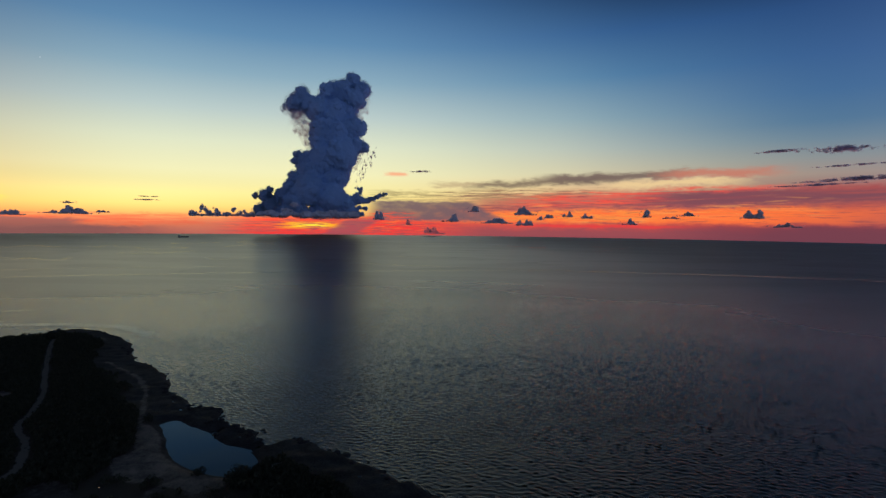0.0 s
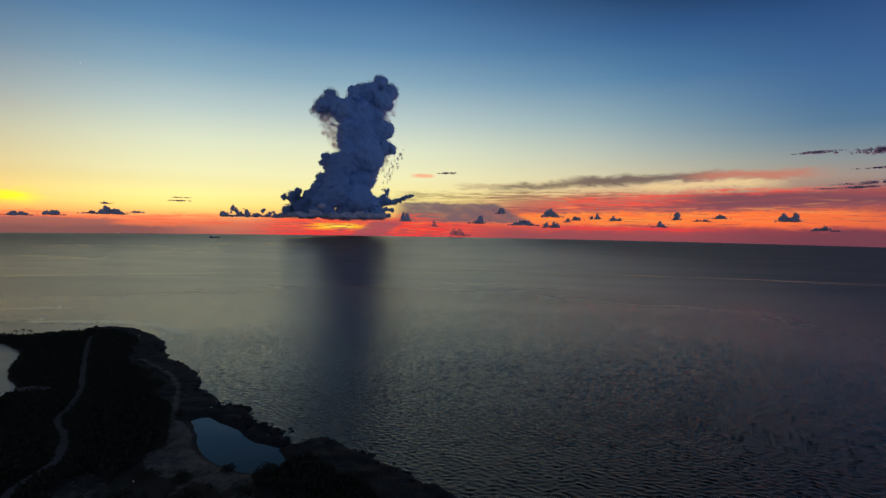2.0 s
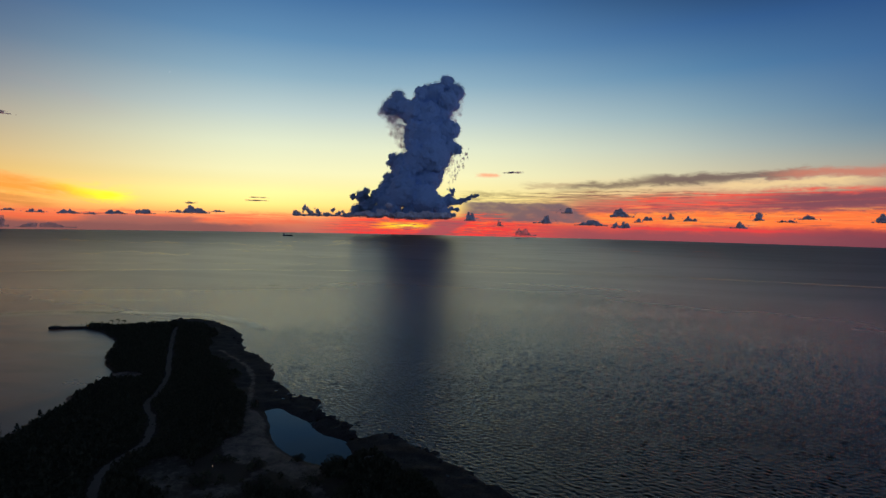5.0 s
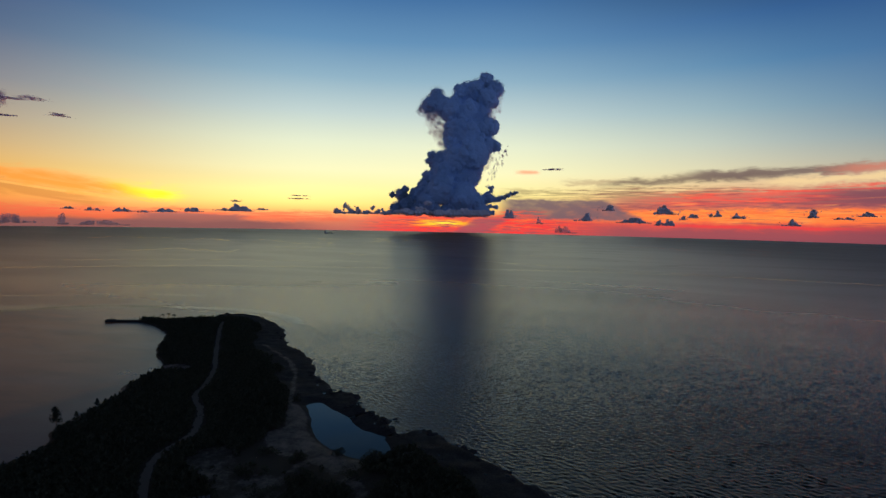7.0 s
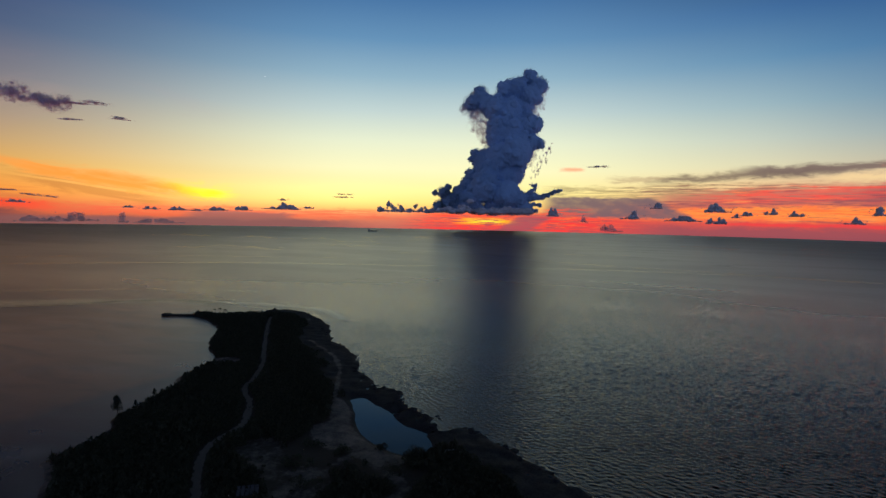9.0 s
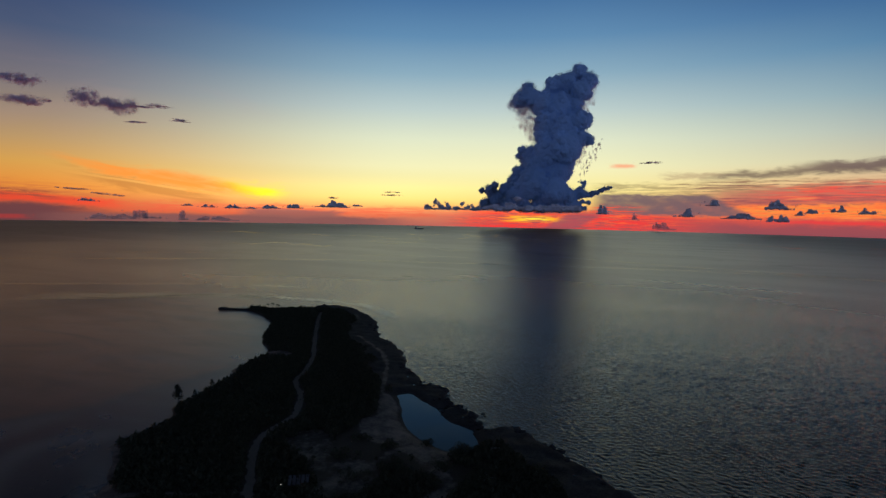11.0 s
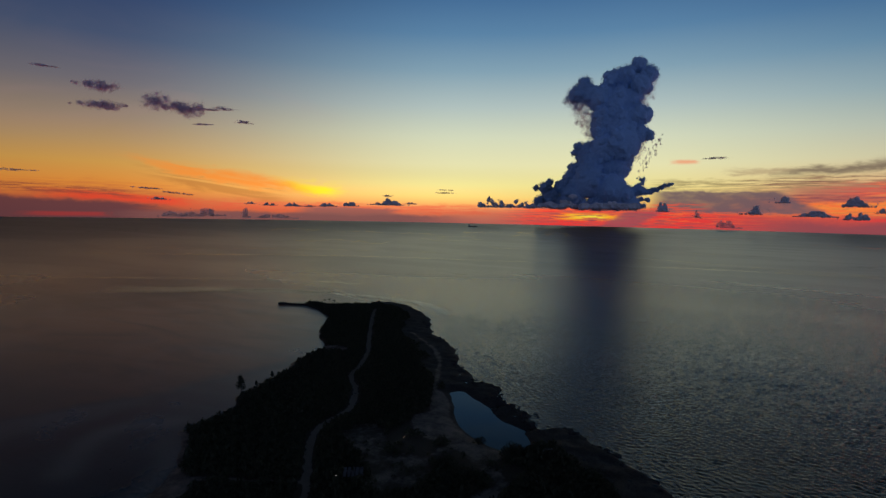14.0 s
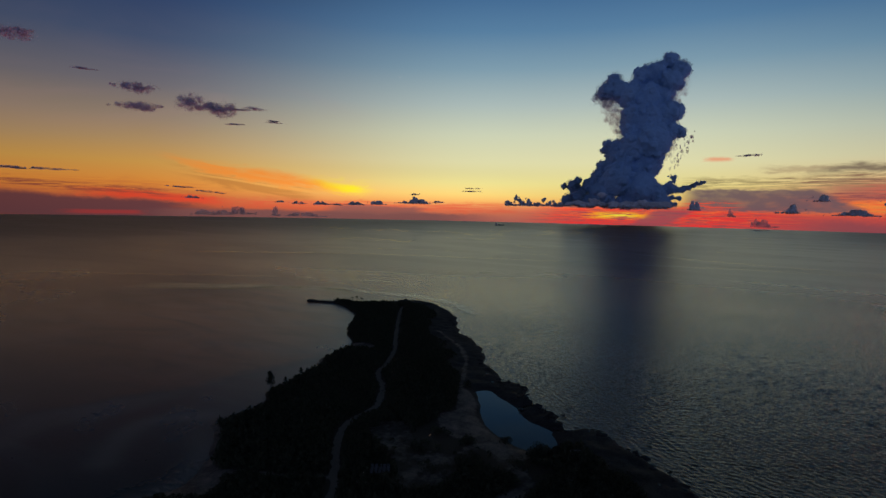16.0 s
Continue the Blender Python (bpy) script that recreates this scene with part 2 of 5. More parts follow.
def plain(name, color, rough=0.8, vary=0.35, scale=2.0, bump=0.2, metal=0.0, specular=0.3):
    """A dull surface with grain at two scales."""
    m, n, out = material(name)
    p = place(n)
    a = n.noise(p, scale, 5)
    b = n.noise(p, scale * 7, 3)
    v = n.plus(n.mul(n.plus(a, -0.5), 2 * vary), n.mul(n.plus(b, -0.5), vary))
    dark = tuple(c * (1 - vary) for c in color[:3]) + (1,)
    light = tuple(min(1, c * (1 + vary)) for c in color[:3]) + (1,)
    principled(n, out, n.mix(n.plus(v, 0.5), dark, light), rough, b, bump, 0.05, metal, specular=specular)
    return m


RIPPLE = 0.42                                # metres, height of the wind ripples


def sea_material():
    m, n, out = material("sea_water")
    p = place(n)
    x, y, z = n.split(p)
    att = n.add("ShaderNodeAttribute")
    att.attribute_name = "sea_state"
    sheltered, settled, distant = n.split(att.outputs["Vector"])
    bay = n.add("ShaderNodeAttribute")
    bay.attribute_name = "bay"
    shallow, pale, weed = n.split(bay.outputs["Vector"])
    # cat's-paws and slicks wind over the open water
    patch = n.noise(n.xyz(n.mul(x, 0.0016), n.mul(y, 0.0042), 2.0), 1.0, 4, 0.6, 1.2)
    line = n.step(n.math("ABSOLUTE", n.plus(patch, -0.5)), 0.012, 0.002)
    line = n.mul(line, n.step(n.noise(p, 0.004, 3), 0.45, 0.62), n.step(y, 700, 1100))
    calm = n.math("MAXIMUM", sheltered, n.mul(line, 0.6))
    gust = n.step(patch, 0.35, 0.65, -0.015, 0.015)
    # capillary ripples too small to model; far out all waves are that
    rough = n.plus(n.plus(n.step(settled, 0.0, 1.0, 0.20, 0.31, smooth=False), n.mul(distant, 0.035)), n.plus(gust, n.mul(calm, 0.11)))
    swirl = n.step(n.noise(n.xyz(n.mul(x, 0.008), n.mul(y, 0.013), 9.0), 1.0, 5, 0.6, 2.2), 0.46, 0.62)
    # a stronger breeze far out in the west and east
    rough = n.plus(rough, n.plus(n.mul(n.step(x, -700, -2400), 0.09), n.mul(n.step(x, 40, 900), 0.13)))
    rough = n.plus(rough, n.mul(sheltered, swirl, -0.025))
    # wind ripples of every size from ten metres down to a hand's width
    along, across = n.plus(n.mul(x, 0.91), n.mul(y, -0.42)), n.plus(n.mul(x, 0.42), n.mul(y, 0.91))
    ripple = n.noise(n.xyz(n.mul(along, 0.28), n.mul(across, 0.58), 4.0), 1.0, 4, 0.60, 0.3)
    depth = n.noise(n.xyz(n.mul(x, 0.010), n.mul(y, 0.022), 6.0), 1.0, 4, 0.5, 1.6)
    shore = n.plus(n.mul(x, 0.80), n.mul(y, 0.60))
    # orange sky reflection put into the colour west of the point; near the shore clear water over sand and weed
    sky_sheen = n.mul(n.step(x, -150, -300), n.step(x, -640, -420), n.step(shore, -20, -90), n.step(y, 900, 420), n.step(y, 90, 240), n.step(depth, 0.25, 0.6, 0.6, 1.0))
    col = n.mix(sky_sheen, (0.024, 0.017, 0.005, 1), (0.36, 0.130, 0.040, 1))
    col = n.mix(shallow, col, n.mix(n.step(depth, 0.35, 0.6), (0.007, 0.020, 0.024, 1), (0.014, 0.040, 0.044, 1)))
    col = n.mix(n.mul(weed, 0.8), col, (0.008, 0.010, 0.010, 1))
    col = n.mix(pale, col, (0.10, 0.13, 0.12, 1))
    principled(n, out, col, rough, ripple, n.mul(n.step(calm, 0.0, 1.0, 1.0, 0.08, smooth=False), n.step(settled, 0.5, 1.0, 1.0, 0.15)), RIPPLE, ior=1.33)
    return m


def slick_material():
    m, n, out = material("slick_water")
    p = place(n)
    att = n.add("ShaderNodeAttribute")
    att.attribute_name = "across"
    b = principled(n, out, (0.004, 0.010, 0.014, 1), 0.08, n.noise(p, 0.3, 3), 0.04, 0.1, ior=1.33)
    t = n.add("ShaderNodeBsdfTransparent")
    mixer = n.add("ShaderNodeMixShader")
    edge = n.mul(n.step(att.outputs["Fac"], 0.0, 1.0, smooth=False), n.step(n.noise(p, 0.012, 5, 0.65, 0.5), 0.28, 0.52))
    n.plug(mixer.inputs[0], edge)
    n.plug(mixer.inputs[1], t.outputs[0])
    n.plug(mixer.inputs[2], b.outputs[0])
    n.plug(out.inputs[0], mixer.outputs[0])
    return m


def pond_material():
    m, n, out = material("pond_water")
    p = place(n)
    principled(n, out, n.mix(n.noise(p, 0.05, 4, 0.6, 1.0), (0.012, 0.018, 0.013, 1), (0.034, 0.042, 0.028, 1)), n.step(n.noise(p, 0.03, 3), 0.4, 0.6, 0.04, 0.14), n.noise(p, 1.5, 2), 0.04, 0.05, ior=1.33, specular=0.36)
    return m


def ground_material():
    m, n, out = material("island_ground")
    p = place(n)
    att = n.add("ShaderNodeAttribute")
    att.attribute_name = "cover"
    sand, rock, _ = n.split(att.outputs["Vector"])
    big, fine = n.noise(p, 0.12, 5, 0.6), n.noise(p, 1.4, 5, 0.65)
    soil = n.mix(fine, (0.05, 0.042, 0.032, 1), (0.10, 0.085, 0.062, 1))
    stone = n.mix(n.step(n.plus(n.mul(big, 0.5), n.mul(fine, 0.6)), 0.35, 0.75), (0.02, 0.019, 0.018, 1), (0.085, 0.08, 0.072, 1))
    dune = n.mix(n.step(n.plus(n.plus(n.mul(big, 0.5), n.mul(fine, 0.25)), n.mul(n.noise(p, 0.35, 4, 0.6), 0.25)), 0.34, 0.66), (0.085, 0.074, 0.062, 1), (0.30, 0.262, 0.215, 1))
    mid = n.noise(p, 0.4, 5, 0.65)
    ragged = n.plus(n.plus(sand, n.mul(n.plus(big, -0.5), 1.1)), n.mul(n.plus(mid, -0.5), 1.3))
    c = n.mix(rock, soil, stone)
    c = n.mix(n.step(ragged, 0.25, 0.80), c, dune)
    principled(n, out, c, 0.9, fine, 0.5, 0.3, specular=0.2)
    return m


def leaf_material(name, lo, hi):
    m, n, out = material(name)
    geo = n.add("ShaderNodeNewGeometry")
    c = n.mix(geo.outputs["Random Per Island"], lo, hi)
    principled(n, out, c, 0.75, specular=0.15)
    return m


def cloud_material(name, color, through=0.35, haze=0.0, soft=0.0, axis=(0.0, 0.0)):
    """Vapour: scatters light back and lets some of it through; haze is how much the sky behind shows, soft how far light wanders inside."""
    m, n, out = material(name)
    p = place(n)
    f = n.noise(p, 0.006, 5, 0.6)
    col = n.mix(f, tuple(c * 0.85 for c in color[:3]) + (1,), color)
    d, tr, half = n.add("ShaderNodeBsdfDiffuse"), n.add("ShaderNodeBsdfTranslucent"), n.add("ShaderNodeMixShader")
    for k in (d, tr):
        n.plug(k.inputs[0], col)
    if soft:
        away = n.add("ShaderNodeVectorMath")
        away.operation = "NORMALIZE"
        gx, gy, gz = n.split(p)
        nx, ny, nz = n.split(n.add("ShaderNodeNewGeometry").outputs["Normal"])
        n.plug(away.inputs[0], n.xyz(n.plus(n.mul(nx, 1 - soft), n.mul(n.plus(gx, -axis[0]), soft / 140)), n.plus(n.mul(ny, 1 - soft), n.mul(n.plus(gy, -axis[1]), soft / 140)), n.mul(nz, 1 - soft)))
        n.plug(d.inputs["Normal"], away.outputs[0])
    half.inputs[0].default_value = through
    n.plug(half.inputs[1], d.outputs[0])
    n.plug(half.inputs[2], tr.outputs[0])
    last = half
    if haze:
        last = n.add("ShaderNodeMixShader")
        last.inputs[0].default_value = haze
        n.plug(last.inputs[1], half.outputs[0])
        n.plug(last.inputs[2], n.add("ShaderNodeBsdfTransparent").outputs[0])
    n.plug(out.inputs[0], last.outputs[0])
    return m


def glow_material(name, color, power):
    m, n, out = material(name)
    e = n.add("ShaderNodeEmission")
    e.inputs[0].default_value, e.inputs[1].default_value = color, power
    n.plug(out.inputs[0], e.outputs[0])
    return m


SEA, POND, GROUND = sea_material(), pond_material(), ground_material()
LEAF = leaf_material("scrub_leaf", (0.034, 0.038, 0.022, 1), (0.095, 0.100, 0.056, 1))
NEEDLE = leaf_material("casuarina_needle", (0.012, 0.018, 0.012, 1), (0.035, 0.045, 0.028, 1))
FROND = leaf_material("palm_frond", (0.015, 0.022, 0.010, 1), (0.04, 0.05, 0.02, 1))
BARK = plain("grey_bark", (0.10, 0.085, 0.07), 0.9)
ROAD = plain("packed_limestone", (0.22, 0.195, 0.165), 0.95, 0.3, 0.5)
ROCK = plain("eroded_limestone", (0.04, 0.039, 0.038), 0.95, 0.5, 0.7, 0.6)
CONCRETE = plain("weathered_concrete", (0.2, 0.19, 0.18), 0.9, 0.3, 0.8)
WHITE = plain("chalky_white_paint", (0.55, 0.55, 0.54), 0.7, 0.15, 1.0)
STEEL = plain("dark_ship_steel", (0.03, 0.03, 0.035), 0.6, 0.3, 0.2)
PALE = plain("pale_fibreglass", (0.5, 0.5, 0.5), 0.5, 0.15, 1.0)
DARKWOOD = plain("tarred_timber", (0.05, 0.042, 0.036), 0.9)
SHEET = plain("grey_roof_metal", (0.15, 0.15, 0.155), 0.7, 0.2, 1.0)
CORE = cloud_material("cumulus_vapour", (0.46, 0.68, 0.94, 1), 0.0, 0.0, 0.3, (-981.0, 4598.0))
FLAKE = cloud_material("cumulus_edge_vapour", (0.68, 0.86, 1.0, 1), 0.5)
FLUFF = cloud_material("grey_cumulus_vapour", (1.0, 0.98, 0.99, 1), 0.45)
SMALL = cloud_material("low_cumulus_vapour", (1.0, 0.96, 0.95, 1), 0.5)
PUFF = cloud_material("small_cumulus_vapour", (1.0, 0.94, 0.92, 1), 0.0)
DIM = cloud_material("dim_cumulus_vapour", (1.0, 0.95, 0.96, 1), 0.5, 0.7)
HAZE = cloud_material("hazy_cumulus_vapour", (1.0, 0.94, 0.95, 1), 0.5, 0.7)
BLUSH = cloud_material("backlit_cloud_vapour", (1.0, 0.93, 0.94, 1), 0.7, 0.5)
SMOKE = cloud_material("thin_cloud_vapour", (1.0, 0.94, 0.99, 1), 0.5, 0.3)
SLICK = slick_material()


# ---------------------------------------------------------------- mesh helpers
def mesh_object(name, verts, faces, mat, parent=None, smooth=False, label=""):
    me = bpy.data.meshes.new(name)
    me.from_pydata([tuple(v) for v in verts], [], [tuple(f) for f in faces])
    if smooth:
        me.polygons.foreach_set("use_smooth", [True] * len(me.polygons))
    me.materials.append(mat)
    ob = new(name, me)
    ob.parent = parent
    return tagged(ob, label)


def part(name, bm, mat, parent, label="", smooth=False):
    me = bpy.data.meshes.new(name)
    for f in bm.faces:
        f.smooth = smooth
    bm.to_mesh(me)
    bm.free()
    me.materials.append(mat)
    ob = new(name, me)
    ob.parent = parent
    return tagged(ob, label)


def box(bm, cx, cy, cz, sx, sy, sz, bevel=0.0):
    r = bmesh.ops.create_cube(bm, size=1.0, matrix=Matrix.Translation((cx, cy, cz)) @ Matrix.Diagonal((sx, sy, sz, 1)))
    if bevel:
        es = {e for v in r["verts"] for e in v.link_edges}
        bmesh.ops.bevel(bm, geom=list(es), offset=bevel, segments=1, affect="EDGES")


def tube(bm, pts, radii, sides=7):
    """A tapered tube along points."""
    rings = []
    for i, p in enumerate(pts):
        a, b = Vector(pts[max(i - 1, 0)]), Vector(pts[min(i + 1, len(pts) - 1)])
        q = (b - a).normalized().to_track_quat("Z", "Y")
        rings.append([bm.verts.new(Vector(p) + q @ Vector((radii[i] * math.cos(t), radii[i] * math.sin(t), 0))) for t in (2 * math.pi * k / sides for k in range(sides))])
    for r0, r1 in zip(rings, rings[1:]):
        for k in range(sides):
            bm.faces.new((r0[k], r0[(k + 1) % sides], r1[(k + 1) % sides], r1[k]))
    bm.faces.new(rings[-1])


# ---------------------------------------------------------------- plan of the point
TIP = [(-377, 408), (-366, 412), (-354, 415), (-332, 428), (-329, 450), (-318, 463), (-294, 456), (-266, 438)]
EAST = [(-240, 414), (-222, 384), (-206, 358), (-188, 347), (-168, 325), (-156, 309), (-149, 293), (-138, 284), (-129, 275), (-126, 268), (-118, 270), (-111, 268),
        (-107, 260), (-106, 252), (-101, 250), (-96, 247), (-99, 240), (-104, 234), (-98, 240), (-92, 244), (-87, 240), (-81, 237), (-80, 230), (-75, 226), (-77, 221), (-82, 216),
        (-76, 219), (-71, 225), (-66, 229), (-61, 231), (-56, 226), (-52, 224), (-46, 220), (-36, 212), (-28, 206), (-16, 196)]
SOUTH = [(10, 172), (40, 120), (70, 40), (90, -80), (60, -220), (-80, -260), (-220, -220), (-235, -80), (-205, 20), (-178, 70)]
WEST = [(-168, 95), (-167, 105), (-176, 118), (-185, 128), (-196, 136), (-204, 138), (-206, 150), (-207, 160), (-206, 167), (-212, 176), (-219, 181), (-220, 187),
        (-223, 198), (-226, 208), (-229, 223), (-234, 235), (-241, 244), (-244, 259), (-245, 274), (-254, 289), (-270, 300), (-293, 328), (-317, 366), (-344, 383), (-362, 394), (-374, 396), (-381, 402)]
COAST = TIP + EAST + SOUTH + WEST
POND_EDGE = [(-131, 245), (-125, 252), (-117, 245), (-108, 240), (-101, 234), (-94, 225), (-86, 222), (-80, 220), (-76, 215), (-73, 210), (-70, 204), (-72, 199), (-78, 195), (-84, 196), (-93, 199),
             (-104, 207), (-110, 214), (-115, 222), (-120, 232), (-127, 242)]
CRESCENT = [(-205, 97), (-212, 103), (-221, 111), (-227, 120), (-227, 132), (-216, 145)]
WEED = [(-238, 100), (-240, 112), (-241, 125), (-242, 141), (-239, 151)]
BEACH = [(-165, 90), (-172, 106), (-184, 120), (-198, 136), (-188, 133), (-177, 123), (-170, 117), (-158, 115), (-150, 100)]
CHANNELS = ([(-94, 246), (-99, 240), (-106, 231)], [(-71, 227), (-76, 221), (-83, 214)])
SPUR = [(-162, 116), (-150, 121), (-138, 127), (-126, 132)]
ROAD_LINE = [(-299, 412), (-285, 388), (-243, 327), (-209, 280), (-194, 251), (-190, 238), (-183, 229), (-170, 218), (-162, 205), (-155, 194), (-154, 184), (-154, 172), (-149, 161),
             (-140, 150), (-128, 136), (-118, 124), (-104, 104), (-90, 70), (-84, 10), (-84, -100)]
TRACK_LINE = [(-220, 350), (-192, 326), (-177, 313), (-162, 293), (-153, 274), (-141, 250), (-130, 228), (-122, 212)]
SAND = [(-127, 202), (-122, 213), (-129, 226), (-137, 245), (-130, 240), (-121, 229), (-113, 214), (-102, 203), (-88, 195), (-79, 192), (-74, 187), (-77, 178), (-87, 178), (-99, 186), (-110, 185), (-120, 192)]
CLEARING = [(-143, 167), (-141, 183), (-133, 189), (-120, 176), (-114, 162), (-108, 170), (-98, 172), (-90, 160), (-92, 140), (-103, 140), (-115, 152)]
YARD = [(-96, 182), (-98, 168), (-104, 155), (-104, 140)]
YARD_EAST = [(-83, 178), (-72, 172), (-66, 163), (-70, 150)]
COVE = [(-254, 286), (-244, 277), (-236, 268), (-222, 278), (-232, 288)]


def smooth_line(pts, closed, times=2):
    """Corner cutting."""
    p = np.array(pts, float)
    for _ in range(times):
        q = np.roll(p, -1, 0)
        a, b = 0.75 * p + 0.25 * q, 0.25 * p + 0.75 * q
        if not closed:
            a, b = a[:-1], b[:-1]
        mid = np.stack([a, b], 1).reshape(-1, 2)
        p = mid if closed else np.vstack([p[:1], mid, p[-1:]])
    return p


def line_distance(px, py, pts, closed):
    """Distance of points to a line, and for closed lines whether they are inside."""
    pts = np.asarray(pts, float)
    a = pts if closed else pts[:-1]
    b = np.roll(pts, -1, 0) if closed else pts[1:]
    best = np.full(px.shape, 1e9)
    inside = np.zeros(px.shape, bool)
    for (ax, ay), (bx, by) in zip(a, b):
        dx, dy = bx - ax, by - ay
        t = np.clip(((px - ax) * dx + (py - ay) * dy) / (dx * dx + dy * dy + 1e-9), 0, 1)
        best = np.minimum(best, np.hypot(px - ax - t * dx, py - ay - t * dy))
        if closed:
            hit = ((ay > py) != (by > py)) & (px < dx * (py - ay) / (dy if abs(dy) > 1e-9 else 1e-9) + ax)
            inside ^= hit
    return np.where(inside, best, -best) if closed else best


def value_noise(x, y, size, seed):
    """Smooth noise from -1 to 1 with features of the given size."""
    r = np.random.RandomState(seed)
    g = r.uniform(-1, 1, (128, 128))
    u, v = x / size + 1000, y / size + 1000
    i, j = np.floor(u).astype(int), np.floor(v).astype(int)
    fu, fv = u - i, v - j
    fu, fv = fu * fu * (3 - 2 * fu), fv * fv * (3 - 2 * fv)
    at = lambda a, b: g[a % 128, b % 128]
    return (at(i, j) * (1 - fu) + at(i + 1, j) * fu) * (1 - fv) + (at(i, j + 1) * (1 - fu) + at(i + 1, j + 1) * fu) * fv


def fractal(x, y, size, seed, octaves=4):
    return sum(value_noise(x, y, size / 2 ** k, seed + k) / 2 ** k for k in range(octaves)) / 1.6


COAST_S, POND_S = smooth_line(COAST, True, 1), smooth_line(POND_EDGE, True, 2)
ROAD_S, TRACK_S = smooth_line(ROAD_LINE, False, 3), smooth_line(TRACK_LINE, False, 3)
SAND_S, CLEARING_S, COVE_S, BEACH_S = smooth_line(SAND, True), smooth_line(CLEARING, True), smooth_line(COVE, True), smooth_line(BEACH, True)
ROCKY = np.array(TIP[4:] + EAST + SOUTH[:4], float)


def ease(v, lo, hi):
    t = np.clip((v - lo) / (hi - lo), 0, 1)
    return t * t * (3 - 2 * t)


def ground(px, py):
    """Height, rockiness, sandiness, distance from the coast and from the roads, at arrays of places."""
    d = line_distance(px, py, COAST_S, True)
    near_rock = line_distance(px, py, ROCKY, False)
    rocky = ease(30 - near_rock + 6 * fractal(px, py, 14, 40), 0, 14)
    shore_rock = near_rock < np.abs(d) + 8
    d = d + np.where(shore_rock, 2.4, 1.6) * fractal(px, py, 8, 7, 4)
    cliff = np.clip(d * 0.75, -2, 1.5) + np.clip(d - 2, 0, 40) * 0.03 + rocky * 0.9 * fractal(px, py, 5, 21, 4) * ease(d, 0, 3)
    beach = np.clip(d * 0.16, -2, 1.4) + np.clip(d - 8, 0, 60) * 0.03
    h = np.where(shore_rock, cliff, beach) + 0.35 * fractal(px, py, 26, 60) * ease(d, 6, 20)
    dp = line_distance(px, py, POND_S, True) + 0.9 * fractal(px, py, 6, 90, 3)
    h = np.where(dp > -6, np.minimum(h, np.where(dp > 0, 0.3 - 0.5 * dp, 0.3 - dp * 0.32)), h)
    for line in CHANNELS:
        h = np.minimum(h, -0.4 + np.clip(line_distance(px, py, np.array(line, float), False) - 1.3 - 0.5 * fractal(px, py, 4, 190, 2), 0, 9) * 0.9)
    h = np.maximum(h, -2.0)
    sand = np.maximum(ease(line_distance(px, py, SAND_S, True), -2, 2), 0.5 * ease(line_distance(px, py, CLEARING_S, True), -4, 4))
    sand = np.maximum(sand, ease(line_distance(px, py, COVE_S, True), -2, 2))
    sand = np.maximum(sand, 0.9 * ease(line_distance(px, py, BEACH_S, True) + 1.5 * fractal(px, py, 9, 170, 3), -1, 2))
    sand = np.maximum(sand, 0.7 * ease(1.9 - line_distance(px, py, np.array(SPUR, float), False) + 0.8 * fractal(px, py, 6, 180, 3), 0, 1.5))
    track = line_distance(px, py, TRACK_S, False)
    road = line_distance(px, py, ROAD_S, False)
    sand = np.maximum(sand, 0.75 * ease(2.6 - track + 0.8 * fractal(px, py, 7, 130, 3), 0, 2.2))
    for line in (YARD, YARD_EAST):
        sand = np.maximum(sand, 0.7 * ease(4.5 - line_distance(px, py, np.array(line, float), False) + 1.5 * fractal(px, py, 8, 150, 3), 0, 3))
    west_beach = (~shore_rock) & (d < 3.2) & ((py < 172) | ((py > 192) & (py < 250)))
    sand = np.where(west_beach, np.maximum(sand, 0.75), sand)
    return h, rocky * (1 - sand), sand, d, np.minimum(road, track + 1), dp


def build_island():
    step = 1.5
    xs, ys = np.arange(-420, 110, step), np.arange(-40, 490, step)
    gx, gy = np.meshgrid(xs, ys, indexing="ij")
    px, py = gx.ravel(), gy.ravel()
    h, rock, sand, d, road, dp = ground(px, py)
    nx, ny = gx.shape
    keep = (d > -5).reshape(nx, ny)
    quad = keep[:-1, :-1] & keep[1:, :-1] & keep[1:, 1:] & keep[:-1, 1:]
    i, j = np.nonzero(quad)
    base = i * ny + j
    faces = np.stack([base, base + ny, base + ny + 1, base + 1], 1)
    used, inverse = np.unique(faces, return_inverse=True)
    faces = inverse.reshape(faces.shape)
    verts = np.stack([px, py, h], 1)[used]
    ob = mesh_object("ground", verts, faces.tolist(), GROUND, smooth=True)
    att = ob.data.attributes.new("cover", "FLOAT_VECTOR", "POINT")
    att.data.foreach_set("vector", np.stack([sand, rock, 0 * rock], 1)[used].ravel())
    # the land behind the camera, coarser
    step = 8.0
    xs, ys = np.arange(-260, 120, step), np.arange(-280, -30, step)
    gx, gy = np.meshgrid(xs, ys, indexing="ij")
    h2, rock2, sand2, d2, _, _ = ground(gx.ravel(), gy.ravel())
    ny2 = gx.shape[1]
    keep = (d2 > -12).reshape(gx.shape)
    i, j = np.nonzero(keep[:-1, :-1] & keep[1:, :-1] & keep[1:, 1:] & keep[:-1, 1:])
    base = i * ny2 + j
    back = mesh_object("ground_south", np.stack([gx.ravel(), gy.ravel(), h2 - 0.25], 1), np.stack([base, base + ny2, base + ny2 + 1, base + 1], 1).tolist(), GROUND, smooth=True)
    for o, text in ((ob, "dark rocky point of scrub, bare limestone and sand"), (back, "scrub-covered land at the root of the point")):
        tagged(o, text, "ground", kind="structure")


